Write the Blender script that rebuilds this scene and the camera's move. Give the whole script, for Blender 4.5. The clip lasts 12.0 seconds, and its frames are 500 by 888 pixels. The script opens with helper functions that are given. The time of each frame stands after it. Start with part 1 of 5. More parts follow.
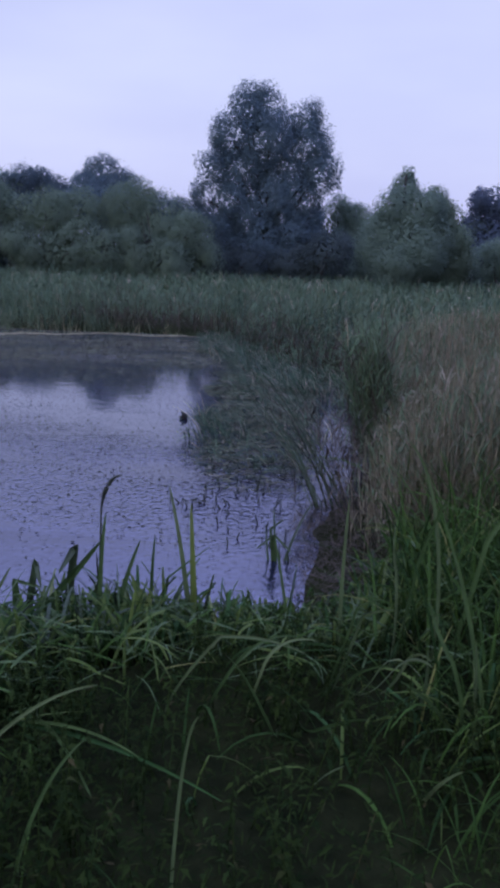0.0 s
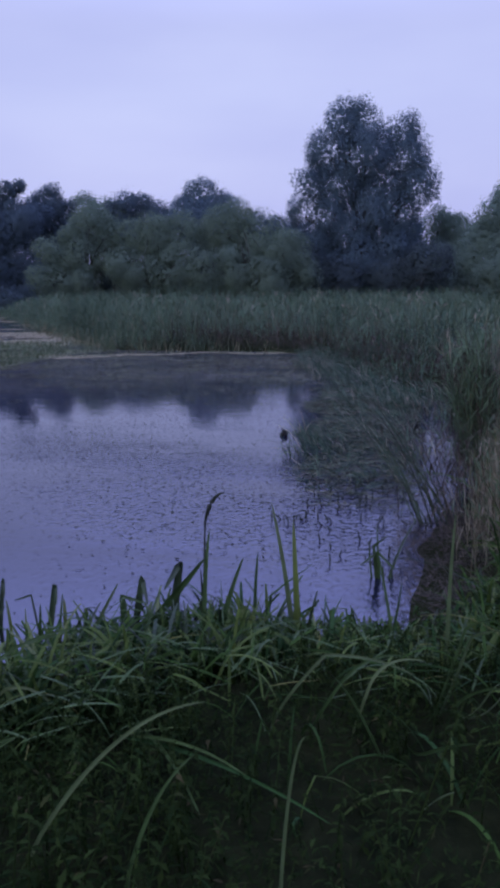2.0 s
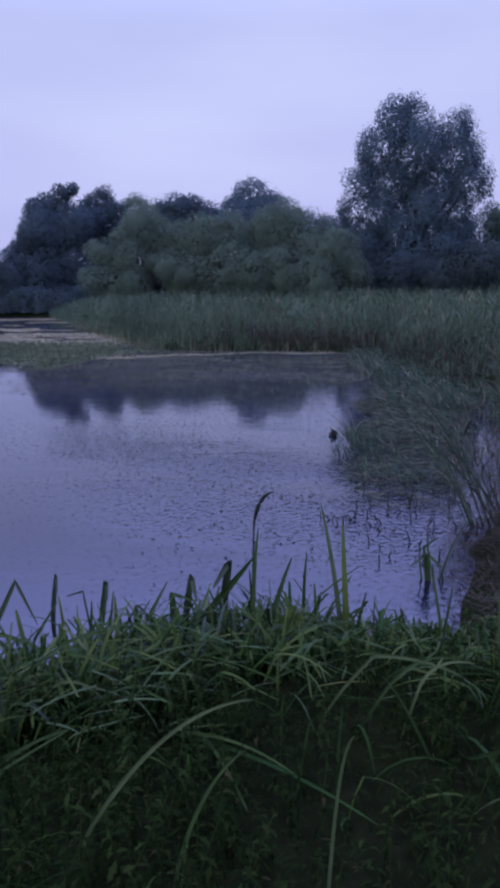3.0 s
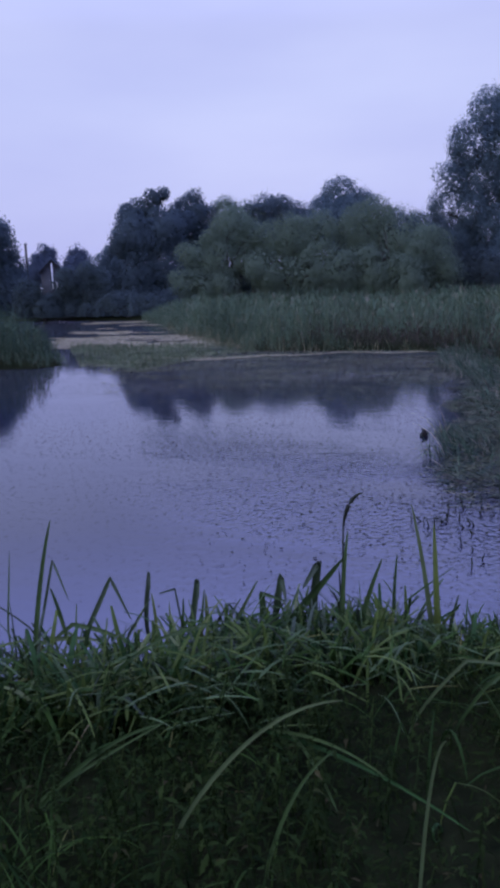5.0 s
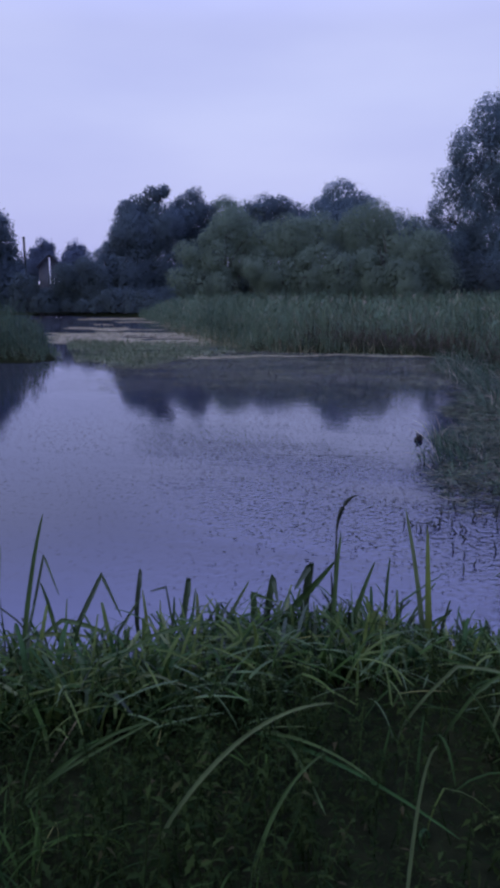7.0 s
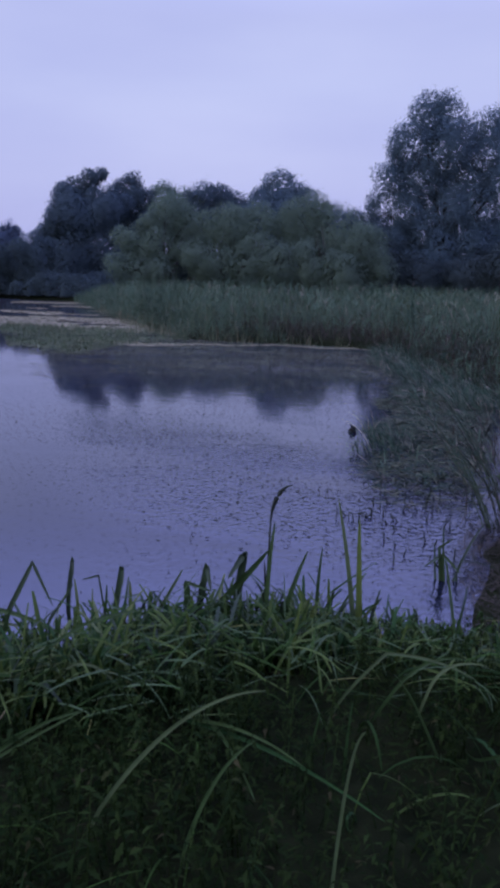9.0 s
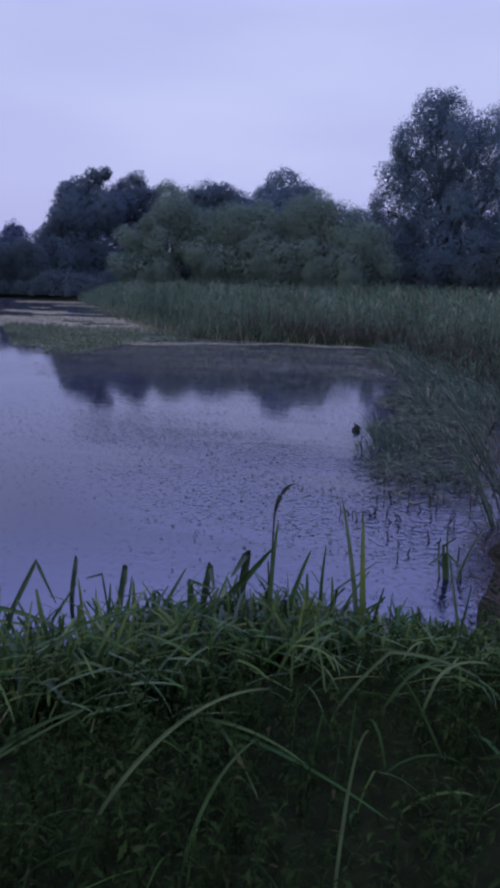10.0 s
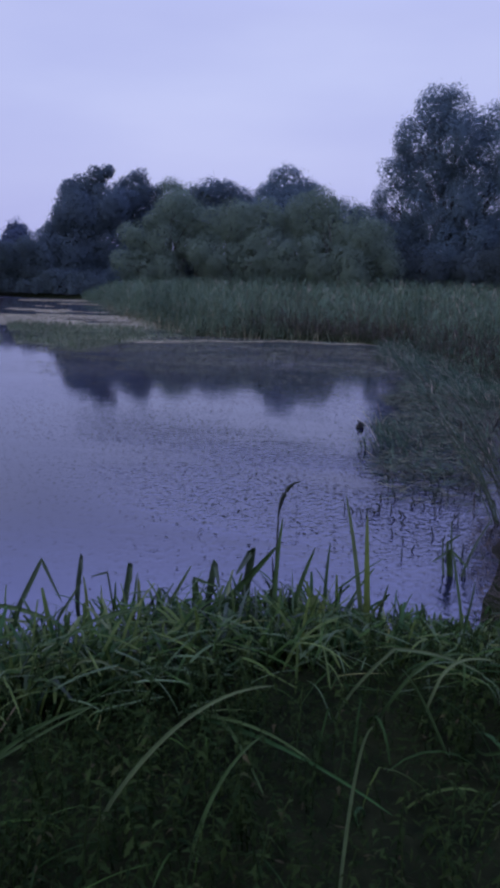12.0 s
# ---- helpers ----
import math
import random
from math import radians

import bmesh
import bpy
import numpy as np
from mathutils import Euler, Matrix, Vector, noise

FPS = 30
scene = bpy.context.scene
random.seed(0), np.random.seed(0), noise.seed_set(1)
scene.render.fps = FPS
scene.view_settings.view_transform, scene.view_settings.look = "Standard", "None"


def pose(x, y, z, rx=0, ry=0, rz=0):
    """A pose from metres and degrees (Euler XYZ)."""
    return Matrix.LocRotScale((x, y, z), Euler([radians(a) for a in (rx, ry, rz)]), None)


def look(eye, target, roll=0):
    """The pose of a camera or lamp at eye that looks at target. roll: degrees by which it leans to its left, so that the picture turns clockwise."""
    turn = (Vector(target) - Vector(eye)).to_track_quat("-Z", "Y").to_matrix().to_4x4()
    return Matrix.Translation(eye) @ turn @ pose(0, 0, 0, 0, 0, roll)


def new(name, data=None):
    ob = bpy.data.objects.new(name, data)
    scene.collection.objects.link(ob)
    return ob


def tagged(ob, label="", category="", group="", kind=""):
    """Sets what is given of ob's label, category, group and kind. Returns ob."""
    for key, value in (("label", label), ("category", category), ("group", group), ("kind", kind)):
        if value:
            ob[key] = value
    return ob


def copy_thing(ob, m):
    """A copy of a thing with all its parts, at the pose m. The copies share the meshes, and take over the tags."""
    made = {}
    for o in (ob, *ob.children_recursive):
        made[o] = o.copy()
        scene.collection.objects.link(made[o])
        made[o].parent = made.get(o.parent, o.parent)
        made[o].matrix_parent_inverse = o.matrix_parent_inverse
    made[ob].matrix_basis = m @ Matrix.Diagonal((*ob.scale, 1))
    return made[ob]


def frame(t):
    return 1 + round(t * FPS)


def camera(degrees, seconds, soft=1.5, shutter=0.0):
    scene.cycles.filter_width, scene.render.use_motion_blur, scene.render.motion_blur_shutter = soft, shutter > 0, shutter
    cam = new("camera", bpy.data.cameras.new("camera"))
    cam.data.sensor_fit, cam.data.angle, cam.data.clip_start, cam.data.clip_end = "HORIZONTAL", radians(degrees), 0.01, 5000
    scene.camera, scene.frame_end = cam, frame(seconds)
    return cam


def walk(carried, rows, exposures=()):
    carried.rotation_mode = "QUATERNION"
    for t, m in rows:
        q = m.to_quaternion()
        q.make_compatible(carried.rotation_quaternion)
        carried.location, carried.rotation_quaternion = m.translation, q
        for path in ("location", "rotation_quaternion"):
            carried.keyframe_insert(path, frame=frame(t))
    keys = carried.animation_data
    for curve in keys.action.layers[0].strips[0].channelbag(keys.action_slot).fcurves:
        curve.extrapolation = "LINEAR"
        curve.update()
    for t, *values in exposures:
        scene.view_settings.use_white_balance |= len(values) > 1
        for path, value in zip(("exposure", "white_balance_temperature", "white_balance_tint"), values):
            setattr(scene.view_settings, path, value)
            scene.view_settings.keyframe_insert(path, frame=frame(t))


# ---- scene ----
# ---- camera and walk ----
cam = camera(34.1, 12.0, soft=4.1)
PATH = [  # seconds, x, y, z, yaw, pitch, roll
    (0.0, 0.0, 0.0, 1.9, 0.0, -12.67, 2.02), (0.5, 0.003, -0.014, 1.906, 0.22, -11.79, 1.67), (1.0, -0.001, -0.016, 1.91, 0.69, -11.75, 1.46),
    (1.5, 0.003, -0.006, 1.904, 4.53, -11.68, 0.27), (2.0, -0.005, -0.001, 1.905, 7.21, -11.65, -0.29), (2.5, -0.006, -0.008, 1.904, 9.4, -11.54, -0.65),
    (3.0, -0.008, -0.008, 1.903, 10.69, -11.61, -0.71), (3.2, -0.009, -0.009, 1.903, 11.16, -11.65, -0.7), (4.8, -0.009, -0.024, 1.909, 15.8, -11.52, -1.76),
    (5.0, -0.007, -0.026, 1.911, 17.05, -11.47, -1.98), (5.5, -0.008, -0.035, 1.913, 18.5, -11.25, -1.93), (6.0, -0.011, -0.037, 1.909, 18.23, -11.19, -1.56),
    (6.5, -0.013, -0.032, 1.91, 18.04, -11.24, -1.3), (7.0, -0.02, -0.017, 1.905, 16.58, -11.46, -0.37), (7.5, -0.025, -0.022, 1.91, 12.04, -11.78, 1.18),
    (7.7, -0.024, -0.022, 1.91, 11.42, -12.1, 1.45), (9.3, -0.02, -0.022, 1.908, 12.05, -12.22, 1.59), (9.5, -0.019, -0.022, 1.908, 12.1, -12.25, 1.59),
    (10.0, -0.018, -0.019, 1.904, 12.22, -12.26, 1.42), (10.5, -0.02, -0.029, 1.912, 12.27, -12.36, 1.48), (11.0, -0.022, -0.028, 1.912, 12.25, -12.41, 1.61),
    (11.5, -0.015, -0.022, 1.907, 12.38, -12.4, 1.32), (12.0, -0.017, -0.03, 1.911, 12.49, -12.46, 1.13)]
walk(cam, [(t, pose(x, y, z, 90 + p, 0, w) @ pose(0, 0, 0, 0, 0, r)) for t, x, y, z, w, p, r in PATH],
     exposures=((0.0, 0.25, 6900, 4), (0.5, 0.23, 6900, 4), (1.0, 0.1, 6570, 8.3), (1.5, 0.04, 6500, 9), (4.8, 0.08, 6500, 9), (6.5, 0.08, 6500, 9), (7.5, -0.03, 6500, 9), (12.0, -0.04, 6500, 9)))

# ---- world and sun: an overcast blue hour ----
world = bpy.data.worlds.new("evening_sky")
scene.world = world
world.use_nodes = True
wn, wl = world.node_tree.nodes, world.node_tree.links
wbg = wn["Background"]
sky = wn.new("ShaderNodeTexSky")
sky.sky_type, sky.sun_disc = "NISHITA", False
sky.sun_elevation, sky.sun_rotation = radians(25), radians(-150)
skyk = wn.new("ShaderNodeVectorMath"); skyk.operation = "SCALE"; skyk.inputs["Scale"].default_value = 0.04
wl.new(sky.outputs[0], skyk.inputs[0])
wco = wn.new("ShaderNodeTexCoord")
wmap = wn.new("ShaderNodeMapping"); wmap.inputs["Scale"].default_value = (1.2, 1.2, 4.0)
wl.new(wco.outputs["Generated"], wmap.inputs[0])
wno = wn.new("ShaderNodeTexNoise"); wno.inputs["Scale"].default_value = 1.6; wno.inputs["Detail"].default_value = 4
wl.new(wmap.outputs[0], wno.inputs[0])
wramp = wn.new("ShaderNodeValToRGB")
wramp.color_ramp.elements[0].position, wramp.color_ramp.elements[0].color = 0.3, (0.5, 0.545, 0.94, 1)
wramp.color_ramp.elements[1].position, wramp.color_ramp.elements[1].color = 0.72, (0.61, 0.66, 1.02, 1)
wl.new(wno.outputs[0], wramp.inputs[0])
wmix = wn.new("ShaderNodeMixRGB"); wmix.inputs[0].default_value = 0.92
wl.new(skyk.outputs[0], wmix.inputs[1]); wl.new(wramp.outputs[0], wmix.inputs[2])
wsep = wn.new("ShaderNodeSeparateXYZ")  # an overcast sky grows brighter towards the zenith
wl.new(wco.outputs["Generated"], wsep.inputs[0])
wzen = wn.new("ShaderNodeMapRange"); wzen.interpolation_type = "SMOOTHSTEP"
wzen.inputs["From Min"].default_value, wzen.inputs["From Max"].default_value = 0.26, 0.5
wl.new(wsep.outputs["Z"], wzen.inputs["Value"])
wtop = wn.new("ShaderNodeMixRGB")
wtop.inputs[1].default_value, wtop.inputs[2].default_value = (1, 1, 1, 1), (2.1, 2.2, 3.05, 1)
wl.new(wzen.outputs[0], wtop.inputs[0])
wmul = wn.new("ShaderNodeVectorMath"); wmul.operation = "MULTIPLY"
wl.new(wmix.outputs[0], wmul.inputs[0]); wl.new(wtop.outputs[0], wmul.inputs[1])
wlow = wn.new("ShaderNodeMapRange")  # slightly dimmer and pinker towards the horizon
wlow.inputs["From Min"].default_value, wlow.inputs["From Max"].default_value = 0.02, 0.2
wl.new(wsep.outputs["Z"], wlow.inputs["Value"])
whor = wn.new("ShaderNodeMixRGB")
whor.inputs[1].default_value, whor.inputs[2].default_value = (0.93, 0.89, 0.94, 1), (1, 1, 1, 1)
wl.new(wlow.outputs[0], whor.inputs[0])
wmul2 = wn.new("ShaderNodeVectorMath"); wmul2.operation = "MULTIPLY"
wl.new(wmul.outputs[0], wmul2.inputs[0]); wl.new(whor.outputs[0], wmul2.inputs[1])
wl.new(wmul2.outputs[0], wbg.inputs[0])
wbg.inputs[1].default_value = 1.0
sun = new("sun", bpy.data.lights.new("sun", "SUN"))
sun.data.energy, sun.data.angle, sun.data.color = 1.6, radians(60), (0.9, 0.9, 1.0)
sun.matrix_world = look((0, 0, 30), (38.6, 51.5, 0))


# ---- materials ----
def nodes_of(name):
    m = bpy.data.materials.new(name)
    m.use_nodes = True
    return m, m.node_tree.nodes, m.node_tree.links, m.node_tree.nodes["Principled BSDF"]


def leaf_material(name, dark, light, dry=None, dry_share=0.0, rough=0.5, see_through=0.25, per_object=False, spec=0.3, mottle=0.35):
    """Blades and leaves: each one its own tint, mottled along its length, letting some light through."""
    m, n, l, p = nodes_of(name)
    if per_object:
        src = n.new("ShaderNodeObjectInfo").outputs["Random"]
    else:
        src = n.new("ShaderNodeNewGeometry").outputs["Random Per Island"]
    ramp = n.new("ShaderNodeValToRGB")
    e = ramp.color_ramp.elements
    e[0].color, e[1].color = (*dark, 1), (*light, 1)
    e[1].position = 1 - dry_share if dry else 1.0
    if dry:
        d = e.new(min(0.999, 1 - dry_share + 0.03)); d.color = (*dry, 1)
    l.new(src, ramp.inputs[0])
    co = n.new("ShaderNodeTexCoord")
    no = n.new("ShaderNodeTexNoise"); no.inputs["Scale"].default_value = 9; no.inputs["Detail"].default_value = 5
    l.new(co.outputs["Object"], no.inputs[0])
    big = n.new("ShaderNodeTexNoise"); big.inputs["Scale"].default_value = 0.6; big.inputs["Detail"].default_value = 2
    l.new(co.outputs["Object"], big.inputs[0])
    k = n.new("ShaderNodeMath"); k.operation = "MULTIPLY"
    l.new(no.outputs[0], k.inputs[0]); l.new(big.outputs[0], k.inputs[1])
    mr = n.new("ShaderNodeMapRange")
    mr.inputs["From Min"].default_value, mr.inputs["From Max"].default_value = 0.1, 0.42
    mr.inputs["To Min"].default_value, mr.inputs["To Max"].default_value = 1 - mottle, 1 + mottle
    l.new(k.outputs[0], mr.inputs["Value"])
    mul = n.new("ShaderNodeVectorMath"); mul.operation = "SCALE"
    l.new(ramp.outputs[0], mul.inputs[0]); l.new(mr.outputs[0], mul.inputs["Scale"])
    l.new(mul.outputs[0], p.inputs["Base Color"])
    p.inputs["Roughness"].default_value = rough
    p.inputs["Specular IOR Level"].default_value = spec
    tr = n.new("ShaderNodeBsdfTranslucent")
    l.new(mul.outputs[0], tr.inputs[0])
    mix = n.new("ShaderNodeMixShader"); mix.inputs[0].default_value = see_through
    l.new(p.outputs[0], mix.inputs[1]); l.new(tr.outputs[0], mix.inputs[2])
    l.new(mix.outputs[0], n["Material Output"].inputs[0])
    return m


def rough_material(name, a, b, scale, rough=0.85, bump=0.3, stretch=(1, 1, 1), spec=0.06):
    """Bark, mud, plaster, boards: two tints in broad and fine noise, with relief."""
    m, n, l, p = nodes_of(name)
    co = n.new("ShaderNodeTexCoord")
    mp = n.new("ShaderNodeMapping"); mp.inputs["Scale"].default_value = stretch
    l.new(co.outputs["Object"], mp.inputs[0])
    no = n.new("ShaderNodeTexNoise"); no.inputs["Scale"].default_value = scale; no.inputs["Detail"].default_value = 8
    no2 = n.new("ShaderNodeTexNoise"); no2.inputs["Scale"].default_value = scale * 0.13; no2.inputs["Detail"].default_value = 3
    l.new(mp.outputs[0], no.inputs[0]); l.new(mp.outputs[0], no2.inputs[0])
    ad = n.new("ShaderNodeMath"); ad.operation = "ADD"
    l.new(no.outputs[0], ad.inputs[0]); l.new(no2.outputs[0], ad.inputs[1])
    ramp = n.new("ShaderNodeValToRGB")
    ramp.color_ramp.elements[0].position, ramp.color_ramp.elements[0].color = 0.35, (*a, 1)
    ramp.color_ramp.elements[1].position, ramp.color_ramp.elements[1].color = 0.65, (*b, 1)
    hf = n.new("ShaderNodeMath"); hf.operation = "MULTIPLY"; hf.inputs[1].default_value = 0.5
    l.new(ad.outputs[0], hf.inputs[0]); l.new(hf.outputs[0], ramp.inputs[0])
    l.new(ramp.outputs[0], p.inputs["Base Color"])
    p.inputs["Roughness"].default_value = rough
    p.inputs["Specular IOR Level"].default_value = spec
    bp = n.new("ShaderNodeBump"); bp.inputs["Strength"].default_value = bump; bp.inputs["Distance"].default_value = 0.03
    l.new(no.outputs[0], bp.inputs["Height"]); l.new(bp.outputs[0], p.inputs["Normal"])
    return m


def water_material():
    """Dark still pond water with faint ripples and a thin film of floating weed in drifts."""
    m, n, l, p = nodes_of("pond_water")
    co = n.new("ShaderNodeTexCoord")
    p.inputs["Base Color"].default_value = (0.006, 0.007, 0.016, 1)
    p.inputs["Roughness"].default_value = 0.6
    p.inputs["Specular IOR Level"].default_value = 0.0
    skin = n.new("ShaderNodeBsdfGlossy"); skin.inputs["Color"].default_value = (0.85, 0.87, 1.0, 1); skin.inputs["Roughness"].default_value = 0.045
    fres = n.new("ShaderNodeFresnel"); fres.inputs["IOR"].default_value = 1.63
    wet = n.new("ShaderNodeMixShader")
    l.new(fres.outputs[0], wet.inputs[0]); l.new(p.outputs[0], wet.inputs[1]); l.new(skin.outputs[0], wet.inputs[2])
    mp = n.new("ShaderNodeMapping"); mp.inputs["Scale"].default_value = (1.0, 2.2, 1)
    l.new(co.outputs["Object"], mp.inputs[0])
    rip = n.new("ShaderNodeTexNoise"); rip.inputs["Scale"].default_value = 2.5; rip.inputs["Detail"].default_value = 3
    l.new(mp.outputs[0], rip.inputs[0])
    bp = n.new("ShaderNodeBump"); bp.inputs["Strength"].default_value = 0.05; bp.inputs["Distance"].default_value = 0.03
    l.new(rip.outputs[0], bp.inputs["Height"])
    # film of weed: fine specks gathered in drifts
    fine = n.new("ShaderNodeTexNoise"); fine.inputs["Scale"].default_value = 26; fine.inputs["Detail"].default_value = 4
    fm = n.new("ShaderNodeMapping"); fm.inputs["Scale"].default_value = (0.12, 0.4, 1)
    l.new(co.outputs["Object"], fm.inputs[0]); l.new(fm.outputs[0], fine.inputs[0])
    drift = n.new("ShaderNodeTexNoise"); drift.inputs["Scale"].default_value = 0.35; drift.inputs["Detail"].default_value = 5
    dm = n.new("ShaderNodeMapping"); dm.inputs["Scale"].default_value = (0.6, 1.7, 1)
    l.new(co.outputs["Object"], dm.inputs[0]); l.new(dm.outputs[0], drift.inputs[0])
    ad = n.new("ShaderNodeMath"); ad.operation = "ADD"
    l.new(fine.outputs[0], ad.inputs[0]); l.new(drift.outputs[0], ad.inputs[1])
    mr = n.new("ShaderNodeMapRange")
    mr.inputs["From Min"].default_value, mr.inputs["From Max"].default_value = 1.0, 1.4
    mr.inputs["To Min"].default_value, mr.inputs["To Max"].default_value = 0.0, 0.02
    l.new(ad.outputs[0], mr.inputs["Value"])
    sep = n.new("ShaderNodeSeparateXYZ"); l.new(co.outputs["Object"], sep.inputs[0])
    shore = n.new("ShaderNodeMapRange")  # the wind has driven the weed to the far side
    shore.inputs["From Min"].default_value, shore.inputs["From Max"].default_value = 10.5, 15.0
    shore.inputs["To Min"].default_value, shore.inputs["To Max"].default_value = 0.0, 0.44
    l.new(sep.outputs["Y"], shore.inputs["Value"])
    patch = n.new("ShaderNodeMath"); patch.operation = "MULTIPLY"
    streak = n.new("ShaderNodeMapRange")
    streak.inputs["From Min"].default_value, streak.inputs["From Max"].default_value = 0.2, 0.62
    l.new(drift.outputs[0], streak.inputs["Value"])
    grain = n.new("ShaderNodeMapRange")
    grain.inputs["From Min"].default_value, grain.inputs["From Max"].default_value = 0.44, 0.58
    grain.inputs["To Min"].default_value = 0.3
    l.new(fine.outputs[0], grain.inputs["Value"])
    gs = n.new("ShaderNodeMath"); gs.operation = "MULTIPLY"
    l.new(streak.outputs[0], gs.inputs[0]); l.new(grain.outputs[0], gs.inputs[1])
    east = n.new("ShaderNodeMapRange")  # thicker towards the reed bed
    east.inputs["From Min"].default_value, east.inputs["From Max"].default_value = -9.0, -6.0
    east.inputs["To Min"].default_value = 0.3
    l.new(sep.outputs["X"], east.inputs["Value"])
    ge = n.new("ShaderNodeMath"); ge.operation = "MULTIPLY"
    l.new(gs.outputs[0], ge.inputs[0]); l.new(east.outputs[0], ge.inputs[1])
    l.new(shore.outputs[0], patch.inputs[0]); l.new(ge.outputs[0], patch.inputs[1])
    total = n.new("ShaderNodeMath"); total.operation = "ADD"; total.use_clamp = True
    l.new(mr.outputs[0], total.inputs[0]); l.new(patch.outputs[0], total.inputs[1])
    film = n.new("ShaderNodeBsdfPrincipled")
    film.inputs["Base Color"].default_value = (0.05, 0.046, 0.02, 1)
    film.inputs["Roughness"].default_value = 0.7
    dot = n.new("ShaderNodeTexNoise"); dot.inputs["Scale"].default_value = 30; dot.inputs["Detail"].default_value = 2
    dotm = n.new("ShaderNodeMapping"); dotm.inputs["Scale"].default_value = (0.8, 0.55, 1)
    l.new(co.outputs["Object"], dotm.inputs[0]); l.new(dotm.outputs[0], dot.inputs[0])
    dr = n.new("ShaderNodeMapRange")
    dr.inputs["From Min"].default_value, dr.inputs["From Max"].default_value = 0.61, 0.66
    dr.inputs["To Min"].default_value, dr.inputs["To Max"].default_value = 0.0, 0.6
    l.new(dot.outputs[0], dr.inputs["Value"])
    dk = n.new("ShaderNodeMapRange")
    dk.inputs["From Min"].default_value, dk.inputs["From Max"].default_value = 0.32, 0.52
    l.new(drift.outputs[0], dk.inputs["Value"])
    away = n.new("ShaderNodeMapRange")  # few specks right by the near bank
    away.inputs["From Min"].default_value, away.inputs["From Max"].default_value = 3.8, 5.8
    l.new(sep.outputs["Y"], away.inputs["Value"])
    dk2 = n.new("ShaderNodeMath"); dk2.operation = "MULTIPLY"
    l.new(dk.outputs[0], dk2.inputs[0]); l.new(away.outputs[0], dk2.inputs[1])
    dm2 = n.new("ShaderNodeMath"); dm2.operation = "MULTIPLY"
    l.new(dr.outputs[0], dm2.inputs[0]); l.new(dk2.outputs[0], dm2.inputs[1])
    calm = n.new("ShaderNodeMapRange")  # a light ruffle in the open middle, calm under the far trees
    calm.inputs["From Min"].default_value, calm.inputs["From Max"].default_value = 10.5, 8.0
    l.new(sep.outputs["Y"], calm.inputs["Value"])
    ruffle = n.new("ShaderNodeMath"); ruffle.operation = "MULTIPLY"
    l.new(calm.outputs[0], ruffle.inputs[0]); l.new(dk2.outputs[0], ruffle.inputs[1])
    bearing = n.new("ShaderNodeMath"); bearing.operation = "DIVIDE"
    l.new(sep.outputs["X"], bearing.inputs[0]); l.new(sep.outputs["Y"], bearing.inputs[1])
    lee = n.new("ShaderNodeMapRange")  # calm in the lee of the reed clump
    lee.inputs["From Min"].default_value, lee.inputs["From Max"].default_value = -0.55, -0.25
    lee.inputs["To Min"].default_value = 0.08
    l.new(bearing.outputs[0], lee.inputs["Value"])
    ruf2 = n.new("ShaderNodeMath"); ruf2.operation = "MULTIPLY"
    l.new(ruffle.outputs[0], ruf2.inputs[0]); l.new(lee.outputs[0], ruf2.inputs[1])
    push = n.new("ShaderNodeMath"); push.operation = "MULTIPLY"
    l.new(ruf2.outputs[0], push.inputs[0]); l.new(dot.outputs[0], push.inputs[1])
    bp2 = n.new("ShaderNodeBump"); bp2.inputs["Strength"].default_value = 0.55; bp2.inputs["Distance"].default_value = 0.02
    l.new(push.outputs[0], bp2.inputs["Height"]); l.new(bp.outputs[0], bp2.inputs["Normal"]); l.new(bp2.outputs[0], skin.inputs["Normal"]); l.new(bp2.outputs[0], fres.inputs["Normal"])
    speck = n.new("ShaderNodeBsdfDiffuse"); speck.inputs[0].default_value = (0.03, 0.032, 0.03, 1)
    flecked = n.new("ShaderNodeMixShader")
    l.new(dm2.outputs[0], flecked.inputs[0]); l.new(wet.outputs[0], flecked.inputs[1]); l.new(speck.outputs[0], flecked.inputs[2])
    mix = n.new("ShaderNodeMixShader")
    l.new(total.outputs[0], mix.inputs[0]); l.new(flecked.outputs[0], mix.inputs[1]); l.new(film.outputs[0], mix.inputs[2])
    l.new(mix.outputs[0], n["Material Output"].inputs[0])
    return m


M_WATER = water_material()
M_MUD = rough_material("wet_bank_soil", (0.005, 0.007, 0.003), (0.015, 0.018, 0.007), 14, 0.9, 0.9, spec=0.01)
M_GRASS = leaf_material("sedge_green", (0.010, 0.024, 0.006), (0.040, 0.078, 0.016), (0.12, 0.125, 0.04), 0.06, 0.6, 0.35, spec=0.04)
# weed and nettle greens near-black: shade among the bank's growth put into colour
M_WEED = leaf_material("nettle_green_shaded", (0.0065, 0.013, 0.0042), (0.018, 0.029, 0.0075), (0.035, 0.03, 0.014), 0.03, 0.9, 0.3, spec=0.02)
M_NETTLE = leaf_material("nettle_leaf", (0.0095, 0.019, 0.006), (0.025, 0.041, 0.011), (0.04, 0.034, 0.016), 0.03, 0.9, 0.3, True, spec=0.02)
M_BLADE = leaf_material("broad_blade_green", (0.024, 0.046, 0.014), (0.048, 0.08, 0.026), None, 0, 0.5, 0.3, True, spec=0.15)
M_STALK = leaf_material("dark_stalk", (0.006, 0.009, 0.006), (0.012, 0.016, 0.01), None, 0, 0.7, 0.0, True, spec=0.15)
M_DEWY = leaf_material("dewy_blade", (0.03, 0.055, 0.035), (0.05, 0.08, 0.05), None, 0, 0.18, 0.1, True, spec=0.6)
